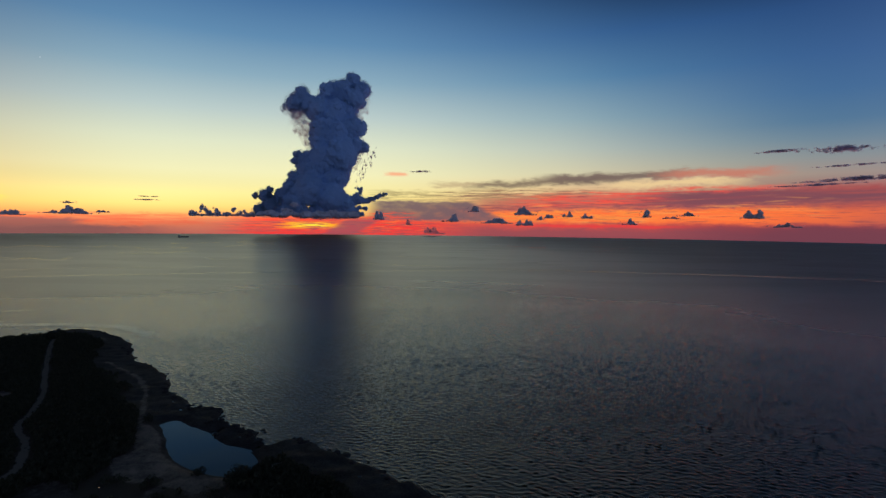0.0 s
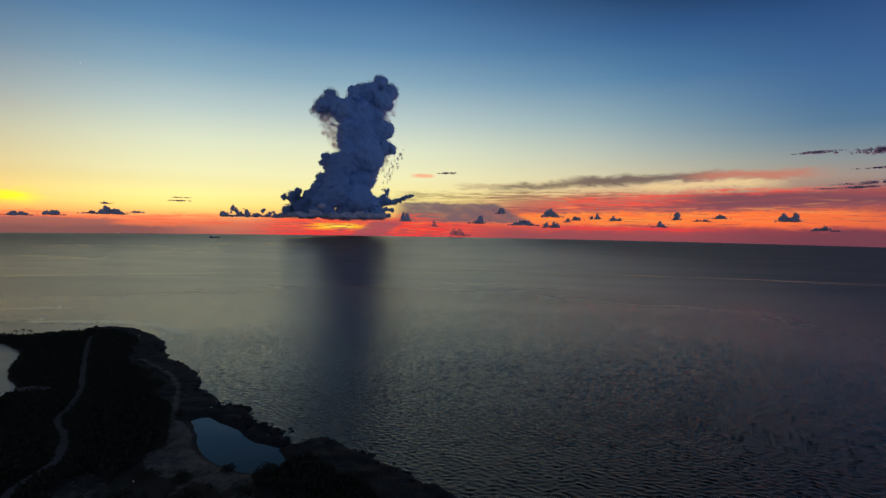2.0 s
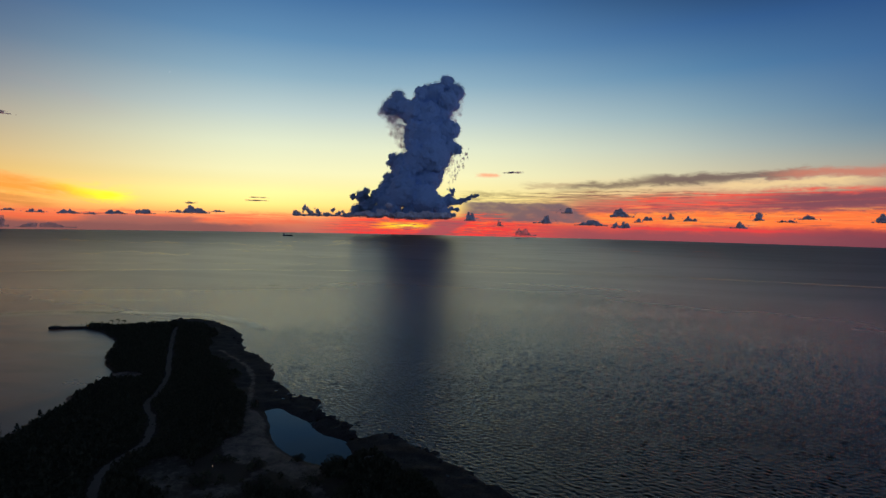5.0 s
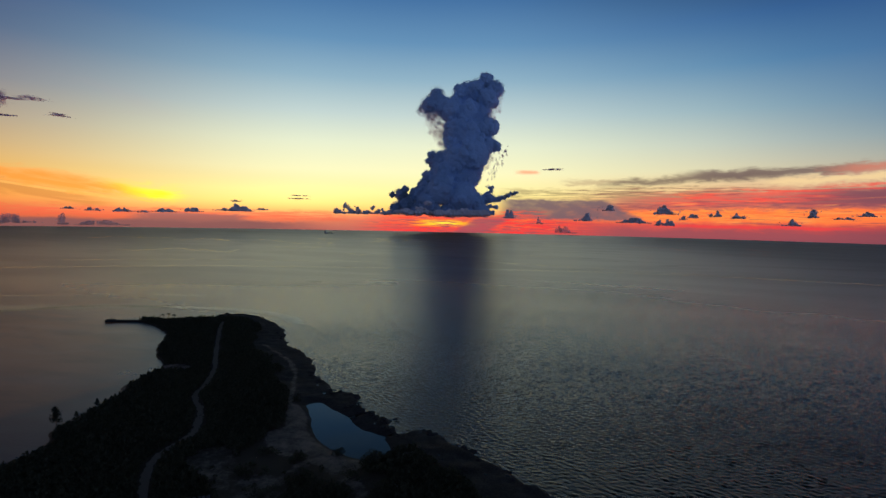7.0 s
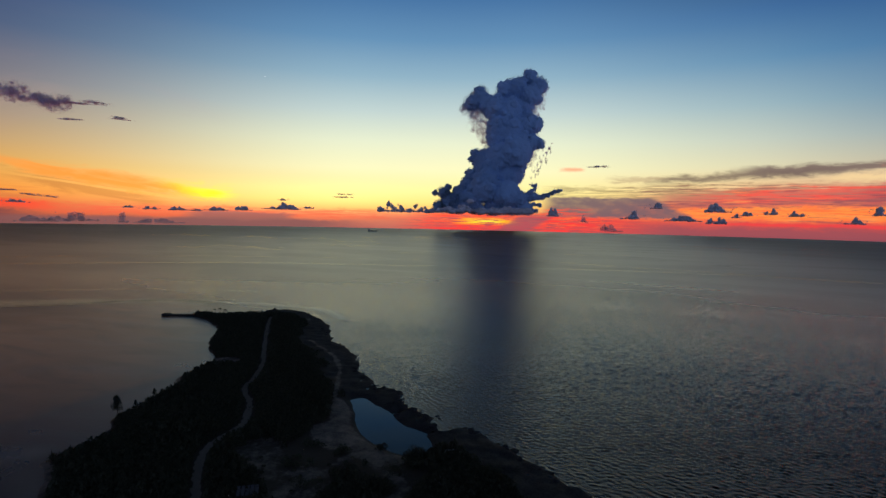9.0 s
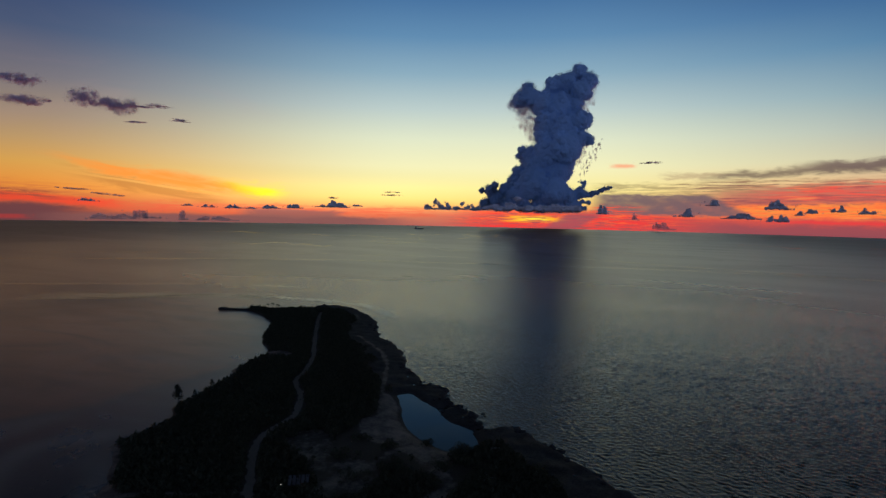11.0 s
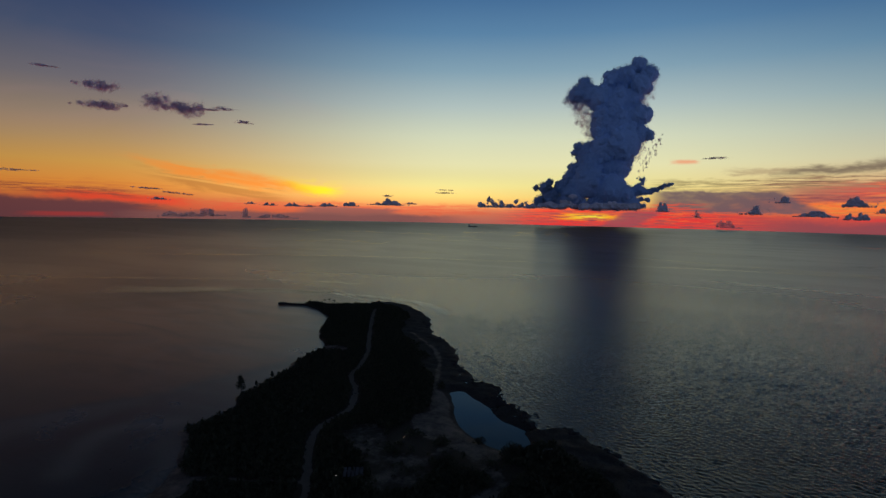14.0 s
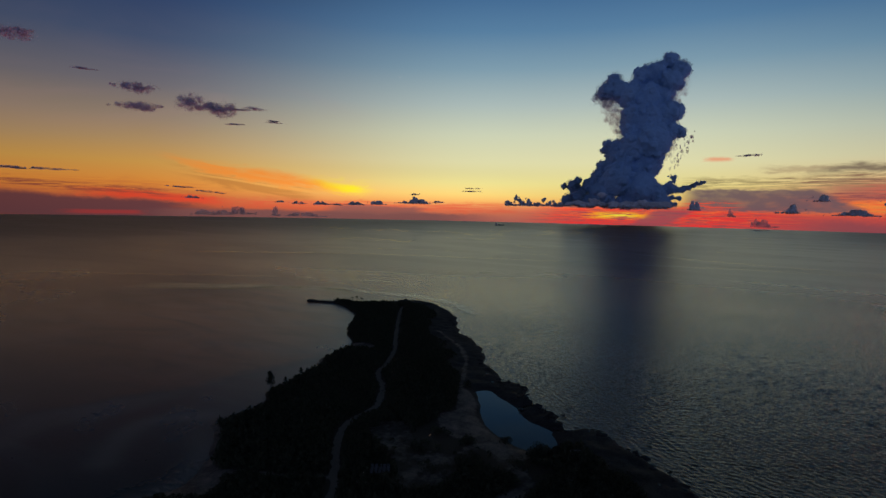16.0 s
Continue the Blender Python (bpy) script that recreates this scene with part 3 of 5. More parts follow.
def ribbon(name, line, width, mat, label, lift=0.12, seed=1):
    """A road that follows the ground."""
    pts = smooth_line(line, False, 0)
    t = np.gradient(pts, axis=0)
    t /= np.linalg.norm(t, axis=1)[:, None] + 1e-9
    side = np.stack([-t[:, 1], t[:, 0]], 1)
    r = np.random.RandomState(seed)
    rows = []
    for k in (-1, -0.6, 0, 0.6, 1):
        w = width / 2 * k * (1 + (0.4 * r.uniform(-1, 1, len(pts)) if abs(k) == 1 else 0))
        q = pts + side * (w[:, None] if hasattr(w, "shape") else w)
        h = ground(q[:, 0], q[:, 1])[0]
        rows.append(np.column_stack([q, h + lift - (0.1 if abs(k) == 1 else 0)]))
    verts = np.concatenate(rows)
    n = len(pts)
    faces = [(a * n + i, a * n + i + 1, (a + 1) * n + i + 1, (a + 1) * n + i) for a in range(4) for i in range(n - 1)]
    return tagged(mesh_object(name, verts, faces, mat, smooth=True), label, "road", kind="structure")


def sea_state(px, py):
    """How sheltered the water is by the point, 0 to 1."""
    shore = 0.8 * px + 0.6 * py + 24 * fractal(px, py, 90, 70)
    return ease(shore, -480, -160) * ease(-shore, -25, 5) * ease(-px, 150, 190) * ease(-py, -600, -330)


def sea_waves(px, py):
    """Height of the wind waves: many small trains that run towards the land."""
    r = np.random.RandomState(12)
    z = np.zeros_like(px)
    for k in range(64):
        length = 1.7 * (4.6 / 1.7) ** r.uniform(0, 1)
        heading = radians(68 + r.normal(0, 32))
        w = 2 * math.pi / length
        slope = 0.026 if length < 3.4 else 0.014
        z += slope / w * np.sin(w * (px * math.cos(heading) + py * math.sin(heading)) + r.uniform(0, 6.28))
    return z * (1 + 0.3 * fractal(px, py, 60, 140, 3))


def polar(radii, angles, height):
    """A ring of sea, as vertices and quads."""
    rr, aa = np.meshgrid(radii, np.radians(angles), indexing="ij")
    x, y = rr * np.sin(aa), rr * np.cos(aa)
    z = height(x.ravel(), y.ravel(), rr.ravel(), aa.ravel())
    na = len(angles)
    i, j = np.meshgrid(np.arange(len(radii) - 1), np.arange(na - 1), indexing="ij")
    b = (i * na + j).ravel()
    return np.column_stack([x.ravel(), y.ravel(), z]), np.stack([b, b + na, b + na + 1, b + 1], 1)


def build_water():
    # fine waves where the view passes near, flat water elsewhere; all one sheet
    inner, outer, a0, a1 = 125.0, 1150.0, -76.0, 46.0

    def waves(x, y, r, a):
        fade = ease(r, inner, inner + 15) * ease(-r, -outer, -700) * ease(np.degrees(a), a0, a0 + 3) * ease(-np.degrees(a), -a1, -a1 + 3)
        return sea_waves(x, y) * fade * (1 - 0.93 * sea_state(x, y))

    flat = lambda x, y, r, a: 0 * x
    radii = [inner]
    while radii[-1] < outer:
        radii.append(radii[-1] + max(0.62, 0.6 * radii[-1] ** 2 / (95 * 952)))
    radii[-1] = outer
    pieces = [polar(radii, np.linspace(a0, a1, 980), waves), polar([outer, 1400, 1700, 2500, 3500, SEA_EDGE], np.linspace(a0, a1, 245), flat),
              polar([2.0, 60, inner], np.linspace(a0, a1, 40), flat), polar([2.0, inner, outer, 2500, SEA_EDGE], np.linspace(a1, a0 + 360, 240), flat)]
    verts, faces, count = [], [], 0
    for v, f in pieces:
        verts.append(v)
        faces.append(f + count)
        count += len(v)
    v, f = np.concatenate(verts), np.concatenate(faces)
    me = bpy.data.meshes.new("water")
    me.vertices.add(len(v))
    me.vertices.foreach_set("co", v.ravel())
    me.loops.add(4 * len(f))
    me.loops.foreach_set("vertex_index", f[:, ::-1].ravel().astype(np.int32))
    me.polygons.add(len(f))
    me.polygons.foreach_set("loop_start", np.arange(0, 4 * len(f), 4, dtype=np.int32))
    me.update(calc_edges=True)
    me.polygons.foreach_set("use_smooth", [True] * len(f))
    me.materials.append(SEA)
    att = me.attributes.new("sea_state", "FLOAT_VECTOR", "POINT")
    r = np.hypot(v[:, 0], v[:, 1])
    att.data.foreach_set("vector", np.column_stack([sea_state(v[:, 0], v[:, 1]), ease(r, 350, 1150), ease(r, 1100, 3600)]).ravel())
    # clear shallows along the western shore, with a crescent of pale sand and a bed of weed
    bed = np.zeros((len(v), 3))
    near = np.nonzero((v[:, 0] > -420) & (v[:, 0] < -120) & (v[:, 1] > 20) & (v[:, 1] < 420))[0]
    px, py = v[near, 0], v[near, 1]
    off = -line_distance(px, py, COAST_S, True)
    wander = fractal(px, py, 42, 210)
    wide = np.clip(36 + 0.55 * (207 - py), 16, 95)
    shallow = ease(wide - off + 13 * wander, 0, 16)
    crescent = line_distance(px + 5 * wander, py, smooth_line(CRESCENT, False, 2), False)
    pale = np.maximum(0.75 * np.exp(-(crescent / 6.0) ** 2), 0.9 * ease(13 - off + 7 * wander, 0, 12) * ease(-py, -140, -122))
    pale = np.maximum(pale, 0.35 * ease(9 * wander + 12 - np.abs(wide - 20 - off), 0, 12) * ease(-py, -175, -140))
    weed = np.exp(-(line_distance(px, py + 6 * wander, smooth_line(WEED, False, 2), False) / 10.0) ** 2)
    bed[near] = np.column_stack([shallow, pale * ease(off, -3, 2), weed])
    me.attributes.new("bay", "FLOAT_VECTOR", "POINT").data.foreach_set("vector", bed.ravel())
    tagged(new("water", me), "open sea with small wind waves reflecting the dusk sky", "sea", kind="structure")
    pts = POND_S.copy()
    c = pts.mean(0)
    pts = c + (pts - c) * 1.06
    verts = [(*p, 0.3) for p in pts]
    tagged(mesh_object("pond_water", verts, [list(range(len(verts)))], POND), "still blue-grey water of a rock pool inside the shore", "pond", kind="structure")


def slick(line, width, strength, label):
    """A band of calm water on the sea, feathered across."""
    pts = smooth_line(line, False, 4)
    t = np.gradient(pts, axis=0)
    t /= np.linalg.norm(t, axis=1)[:, None] + 1e-9
    side = np.stack([-t[:, 1], t[:, 0]], 1)
    n = len(pts)
    verts = np.concatenate([np.column_stack([pts + side * (width / 2 * k), np.full(n, 0.3)]) for k in (-1, 0, 1)])
    faces = [(a * n + i, a * n + i + 1, (a + 1) * n + i + 1, (a + 1) * n + i) for a in range(2) for i in range(n - 1)]
    ob = mesh_object("water_slick", verts, faces, SLICK)
    att = ob.data.attributes.new("across", "FLOAT", "POINT")
    taper = strength * np.minimum(1, np.minimum(np.arange(n), np.arange(n)[::-1]) / (0.15 * n))
    att.data.foreach_set("value", np.concatenate([0 * taper, taper, 0 * taper]))
    tagged(ob, label, "water", kind="structure")


build_water()
slick([(-1150, 560), (-734, 888), (-495, 972), (-308, 1035), (66, 1140), (473, 1110), (900, 1000)], 22, 0.35, "long pale slick line across the open sea")
slick([(-1250, 700), (-900, 980), (-640, 1100), (-430, 1160)], 18, 0.25, "faint pale slick line on the far sea")
slick([(-420, 1500), (-300, 1340), (-82, 1239), (205, 1170), (640, 1060), (1000, 900)], 24, 0.3, "long pale slick line across the open sea")
slick([(-620, 330), (-523, 400), (-495, 452), (-406, 474), (-313, 486), (-262, 462), (-235, 432)], 20, 0.7, "pale band of calm water round the rocky tip")
slick([(-640, 350), (-560, 395), (-500, 440), (-400, 470)], 64, 0.55, "broad pale patch of calm water off the tip")
slick([(-900, 300), (-700, 420), (-560, 520), (-420, 560)], 16, 0.3, "faint pale slick line off the point")
far_slicks = random.Random(4)
for k in range(24):
    az, dist = far_slicks.uniform(-44, -13) if k < 19 else far_slicks.uniform(-5, 20), far_slicks.uniform(1500, 2900)
    line = []
    for q in range(7):
        a, d = radians(az + (q - 3) * far_slicks.uniform(0.5, 1.3)), dist * (1 + 0.035 * math.sin(q * 1.1 + k) + far_slicks.uniform(-0.03, 0.03))
        line.append((d * math.sin(a), d * math.cos(a)))
    slick(line, 12 + dist * dist / 330000, far_slicks.uniform(0.18, 0.42), "short pale winding slick on the far sea")
build_island()
ribbon("road", ROAD_S, 2.9, ROAD, "pale winding limestone road through the scrub")


# ---------------------------------------------------------------- clouds
FAR = 4700.0


def sky_point(az, up, far=FAR):
    a = radians(az)
    return Vector((EYE.x + far * math.sin(a), EYE.y + far * math.cos(a), EYE.z + far * math.tan(radians(up - DIP))))


def ball(subdivisions):
    bm = bmesh.new()
    bmesh.ops.create_icosphere(bm, subdivisions=subdivisions, radius=1.0)
    v, f = np.array([v.co[:] for v in bm.verts]), np.array([[v.index for v in f.verts] for f in bm.faces])
    bm.free()
    return v, f


BALLS = {1: ball(1), 2: ball(2)}


def lumps(name, balls, mat, voxel, parent=None, puff=0.5, rough=1.0, base=None, seed=0, flat=1.0, label="", stretch=1.0, grow=1.0, fine=1.0, near=0.0):
    """Vapour: balls (az, up, radius in degrees) grown with smaller balls, merged and roughened."""
    rnd = random.Random(seed)
    unit = FAR * math.tan(radians(1))
    verts, faces, count = [], [], 0

    def put(centre, r, along, kind):
        nonlocal count
        v, f = BALLS[kind]
        out = np.array((along[1], -along[0], 0.0))
        verts.append(np.array(centre) + r * (v[:, :1] * along * stretch + v[:, 1:2] * out + v[:, 2:] * np.array((0, 0, flat))))
        faces.append(f + count)
        count += len(v)

    for az, up, r in balls:
        a = radians(az)
        along = np.array((math.cos(a), -math.sin(a), 0.0))
        c = np.array(sky_point(az, up)) + np.array((math.sin(a), math.cos(a), 0)) * (rnd.uniform(-0.3, 0.3) * r * unit - near)
        R = r * unit * grow
        put(c, R * 0.90, along, 2 if r > 0.5 else 1)
        for _ in range(int(18 * puff)):
            d = np.array((rnd.gauss(0, 1), rnd.gauss(0, 1), rnd.gauss(0.3, 1)))
            d /= np.linalg.norm(d)
            k = rnd.uniform(0.14, 0.36) * R
            out = np.array((along[1], -along[0], 0.0))
            d = d[0] * along * stretch + d[1] * out + d[2] * np.array((0, 0, flat))
            put(c + d * (R * 0.92 - 0.35 * k), k, along, 1)
    v = np.concatenate(verts)
    if base is not None:
        floor = EYE.z + FAR * math.tan(radians(base - DIP))
        v[:, 2] = np.where(v[:, 2] < floor, floor - (floor - v[:, 2]) * 0.12, v[:, 2])
    ob = mesh_object(name, v, np.concatenate(faces).tolist(), mat, parent, label=label)
    mod = ob.modifiers.new("merge", "REMESH")
    mod.mode, mod.voxel_size, mod.use_smooth_shade = "VOXEL", voxel, True
    for size, amount in ((11.0, 5.0), (4.2, 2.0), (1.8, fine)):
        tex = bpy.data.textures.new("billow", "CLOUDS")
        tex.noise_scale, tex.noise_depth = size * voxel, 2
        dis = ob.modifiers.new("billow", "DISPLACE")
        dis.texture, dis.strength, dis.mid_level, dis.texture_coords = tex, amount * voxel * rough, 0.5, "LOCAL"
    return ob


def noise3(p, size, seed):
    """Smooth noise from -1 to 1 at points in space."""
    g = np.random.RandomState(seed).uniform(-1, 1, (32, 32, 32))
    q = p / size + 512
    i = np.floor(q).astype(int)
    f = q - i
    f = f * f * (3 - 2 * f)
    total = np.zeros(len(p))
    for dx in (0, 1):
        for dy in (0, 1):
            for dz in (0, 1):
                w = np.where(dx, f[:, 0], 1 - f[:, 0]) * np.where(dy, f[:, 1], 1 - f[:, 1]) * np.where(dz, f[:, 2], 1 - f[:, 2])
                total += w * g[(i[:, 0] + dx) % 32, (i[:, 1] + dy) % 32, (i[:, 2] + dz) % 32]
    return total


def fractal3(p, size, seed, octaves=4):
    return sum(noise3(p, size / 2 ** k, seed + k) / 1.7 ** k for k in range(octaves)) / 1.5


def triangle_mesh(name, tris, mat):
    """A mesh of loose triangles, from an array n x 3 x 3."""
    flat = np.ascontiguousarray(tris, dtype=np.float32).reshape(-1, 3)
    me = bpy.data.meshes.new(name)
    me.vertices.add(len(flat))
    me.vertices.foreach_set("co", flat.ravel())
    me.loops.add(len(flat))
    me.loops.foreach_set("vertex_index", np.arange(len(flat), dtype=np.int32))
    me.polygons.add(len(flat) // 3)
    me.polygons.foreach_set("loop_start", np.arange(0, len(flat), 3, dtype=np.int32))
    me.update(calc_edges=True)
    me.materials.append(mat)
    return me


def vapour(name, balls, mat, parent, count, size=3.2, base=None, seed=0, ragged=0.5, feature=0.9, skin=0.12, puffs=7, flat=1.0, stretch=1.0, holes=-2.0, near=0.0, label=""):
    """Cloud edge: thousands of small flakes over balls (az, up, radius in degrees) and the puffs on them, thinning outwards."""
    r = np.random.RandomState(seed)
    b = np.array(balls, float)
    az0 = b[:, 0].mean()
    c = np.column_stack([b[:, 0] - az0, np.zeros(len(b)), b[:, 1]])
    rad = b[:, 2]
    shape = np.array((stretch, 1.0, flat))
    cs, rs = [c], [rad * 0.86]
    for _ in range(puffs):
        d = r.normal(0, 1, c.shape) + (0, 0, 0.3)
        d /= np.linalg.norm(d, axis=1)[:, None]
        k = rad * r.uniform(0.16, 0.40, len(rad))
        cs.append(c + d * shape * (rad * 0.88 - 0.4 * k)[:, None])
        rs.append(k)
    c, rad = np.concatenate(cs), np.concatenate(rs)
    pick = r.choice(len(rad), count, p=rad ** 1.7 / (rad ** 1.7).sum())
    d = r.normal(0, 1, (count, 3))
    d /= np.linalg.norm(d, axis=1)[:, None]
    p = c[pick] + d * shape * rad[pick][:, None]
    grain = fractal3(p, feature, seed + 40)
    p += d * shape * ((ragged * 0.5 * (0.6 - 2 * np.abs(fractal3(p, feature * 0.8, seed + 50))) + 0.3 * ragged * grain) * np.minimum(rad[pick], 0.6) - r.exponential(skin, count) * rad[pick] + r.normal(0, 0.02, count))[:, None]
    if base is not None:
        rough = 0.07 * fractal3(p, 0.5, seed + 60)
        p[:, 2] = np.where(p[:, 2] < base + rough, base + rough - (base - p[:, 2]) * 0.10, p[:, 2])
    p = p[(fractal3(p, feature * 0.6, seed + 70) > holes)]
    unit = FAR * math.tan(radians(1))
    far = FAR + p[:, 1] * unit - near
    a = np.radians(az0 + p[:, 0])
    spot = np.column_stack([EYE.x + far * np.sin(a), EYE.y + far * np.cos(a), EYE.z + far * np.tan(np.radians(p[:, 2] - DIP))])
    tris = spot[:, None, :] + r.normal(0, 1, (len(spot), 3, 3)) * size * r.uniform(0.6, 1.3, (len(spot), 1, 1))
    ob = new(name, triangle_mesh(name, tris, mat))
    ob.parent = parent
    return tagged(ob, label, kind="stuff")


TOWER = [(-9.55, 15.64, 0.81), (-8.58, 14.71, 0.99), (-10.82, 14.59, 1.34), (-12.0, 14.39, 1.02), (-9.32, 13.82, 1.16), (-12.58, 13.59, 0.73), (-10.06, 12.64, 1.22), (-11.54, 12.28, 1.69),
         (-13.16, 12.48, 1.39), (-14.76, 14.21, 0.6), (-15.4, 13.1, 0.95), (-14.7, 13.5, 0.9), (-14.03, 13.0, 1.05), (-8.85, 10.95, 0.84), (-9.66, 10.92, 1.22), (-11.38, 10.27, 2.0), (-12.7, 10.7, 1.4), (-12.9, 9.5, 1.2),
         (-8.39, 9.06, 0.61), (-9.29, 9.18, 1.05), (-10.78, 8.09, 1.95), (-12.49, 7.73, 1.8), (-15.17, 8.05, 0.45), (-15.4, 7.46, 0.42), (-14.25, 7.36, 1.2)]
FOOT = [(-13.72, 6.2, 1.65), (-15.46, 5.85, 0.7), (-11.51, 5.98, 1.8), (-10.5, 6.6, 0.8), (-15.88, 4.8, 0.87), (-14.0, 4.41, 1.8), (-11.8, 3.87, 1.85), (-10.3, 3.3, 1.05), (-16.6, 3.9, 0.87),
        (-15.45, 3.19, 1.34), (-17.84, 4.44, 0.42), (-18.29, 3.85, 0.72), (-19.18, 3.82, 0.34), (-17.73, 2.98, 1.0), (-18.85, 2.43, 0.65), (-16.59, 2.36, 0.9), (-14.87, 2.3, 0.95), (-13.12, 2.43, 1.1),
        (-11.34, 2.31, 0.95), (-9.85, 2.55, 0.9), (-9.24, 2.1, 0.5)]
tower = tagged(new("cloud"), "towering dark blue cumulus rising over the sea's edge", "cloud")
lumps("body", TOWER + FOOT, CORE, 4.6, tower, 1.0, 0.9, 1.72, 3, fine=1.0, grow=0.98)
# unseen enlarged copy behind the tower, added so the sea mirrors it to the horizon
back = lumps("unseen_copy", TOWER + FOOT, CORE, 16.0, tower, 0.0, 0.6, 1.75, 3, fine=0.3, grow=0.86, label="unseen enlarged copy of the tower, added for its dark reflection in the sea")
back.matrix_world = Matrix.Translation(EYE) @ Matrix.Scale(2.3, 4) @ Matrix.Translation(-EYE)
vapour("billow", TOWER + FOOT, FLAKE, tower, 220000, 2.4, 1.62, 3, 1.1, 0.6, 0.04, 22)
# soft lobe on the left, lit through from behind, and thin pink vapour under the lobes
vapour("soft_lobe", [(-15.3, 13.1, 1.1), (-16.0, 12.5, 0.75), (-14.9, 12.0, 1.0), (-14.6, 14.2, 0.75)], FLAKE, tower, 24000, 1.9, None, 11, 1.2, 0.6, 0.35, 8, label="fuzzy blue-grey lobe of the tower")
vapour("veil", [(-15.2, 11.7, 1.0), (-14.7, 10.9, 1.1), (-14.3, 10.0, 0.95), (-14.0, 9.2, 0.7), (-13.6, 10.8, 1.0)], BLUSH, tower, 26000, 1.7, None, 12, 0.8, 0.9, 0.6, 3, label="thin pinkish veil under the tower's lobe")
vapour("veil", [(-8.5, 13.0, 0.75), (-9.0, 12.2, 0.7), (-8.3, 13.8, 0.6)], BLUSH, tower, 9000, 1.7, None, 13, 0.6, 0.9, 0.5, 3, label="thin pinkish veil under the tower's head")
vapour("veil", [(-9.2, 7.7, 0.7), (-9.6, 6.9, 0.6), (-9.1, 8.2, 0.5)], BLUSH, tower, 4500, 1.7, None, 14, 0.6, 0.9, 0.5, 3, label="thin pinkish veil on the tower's flank")
rnd = random.Random(77)
scraps = []
for _ in range(46):
    s = rnd.random()
    scraps.append((-7.55 - 1.5 * s + rnd.gauss(0, 0.22), 8.7 - 3.2 * s + rnd.gauss(0, 0.35), rnd.uniform(0.04, 0.15)))
vapour("scud", scraps, SMOKE, tower, 7000, 1.7, None, 5, 1.2, 0.4, 0.5, 2, 2.4, 0.8, -0.15, label="torn dark shreds hanging off the tower")
ARM = []
for k in range(26):
    s = k / 25
    ARM.append((-9.9 + 3.8 * s + rnd.gauss(0, 0.06), 3.5 + 0.8 * s * s + 0.1 * math.sin(9 * s) + rnd.gauss(0, 0.06), (0.62 - 0.44 * s) * rnd.uniform(0.6, 1.1)))
ARM += [(-8.9 + rnd.gauss(0, 0.25), 4.6 + rnd.gauss(0, 0.35), rnd.uniform(0.1, 0.3)) for _ in range(9)]
ARM += [(-8.7 + 0.35 * rnd.gauss(0, 1), 2.1 + rnd.uniform(0, 1.3), rnd.uniform(0.15, 0.32)) for _ in range(8)]
lumps("arm", ARM, CORE, 3.4, tower, 0.7, 1.1, None, 6, grow=0.9)
vapour("arm_edge", ARM, FLAKE, tower, 8000, 2.2, 1.72, 6, 1.5, 0.35, 0.15, 8)
skirt, chain = [], []
for middle, spread, tall in ((-17.9, 0.9, 0.5), (-15.4, 1.3, 1.15), (-13.2, 0.9, 0.35), (-11.2, 1.1, 0.6), (-9.6, 0.6, 0.45)):
    for k in range(14):
        q = rnd.uniform(-1, 1)
        skirt.append((middle + q * spread, 1.85 + rnd.random() * tall * (1 - abs(q)) ** 0.7, rnd.uniform(0.16, 0.36)))
for k in range(70):
    s = rnd.uniform(-25.2, -19.2)
    heap = 0.22 + 0.95 * max(0.0, 1 - abs(s + 24.0) / 0.7) + 0.7 * max(0.0, 1 - abs(s + 23.0) / 0.5) + 0.75 * max(0.0, 1 - abs(s + 20.9) / 1.2)
    if -22.5 < s < -22.2:
        continue
    chain.append((s, 1.88 + rnd.uniform(0, 1) ** 1.2 * heap * 0.9, rnd.uniform(0.08, 0.26)))
chain += [(-25.2 + 0.1 * k, 1.83, rnd.uniform(0.06, 0.15)) for k in range(60)]
lumps("skirt_body", skirt, PUFF, 4.0, tower, 0.8, 1.2, 1.72, 7, grow=0.95, stretch=1.8, flat=0.8, near=250.0, label="lighter grey low cumulus round the tower's foot")
vapour("skirt", skirt, FLUFF, tower, 20000, 2.8, 1.66, 7, 1.4, 0.5, 0.12, 8, 0.8, 1.8, near=250.0, label="lighter grey low cumulus round the tower's foot")
lumps("chain", chain, PUFF, 3.2, tower, 0.6, 1.0, 1.72, 8, grow=0.9)
vapour("chain_edge", chain, FLAKE, tower, 14000, 2.2, 1.68, 8, 1.4, 0.35, 0.12, 8, label="row of small cumulus heads beside the tower's foot")

# (azimuth, height over the sea's edge, width, height), degrees
SMALL_RIGHT = [(-6.8, 2.1, 1.5, 1.0), (0.8, 1.95, 2.0, 0.95), (3.2, 2.95, 1.4, 0.8), (8.7, 2.75, 2.4, 1.0), (5.7, 1.65, 3.4, 0.6), (8.6, 1.5, 1.9, 0.7), (10.2, 2.0, 0.7, 0.5), (11.1, 2.2, 1.1, 0.5),
               (13.0, 2.4, 1.2, 0.6), (15.0, 2.2, 1.4, 0.5), (20.7, 2.7, 1.0, 1.2), (24.4, 2.5, 1.5, 0.5), (19.1, 1.7, 1.6, 0.65), (29.9, 2.5, 2.2, 0.95), (32.6, 1.5, 2.2, 0.5), (22.9, 2.1, 1.6, 0.25)]
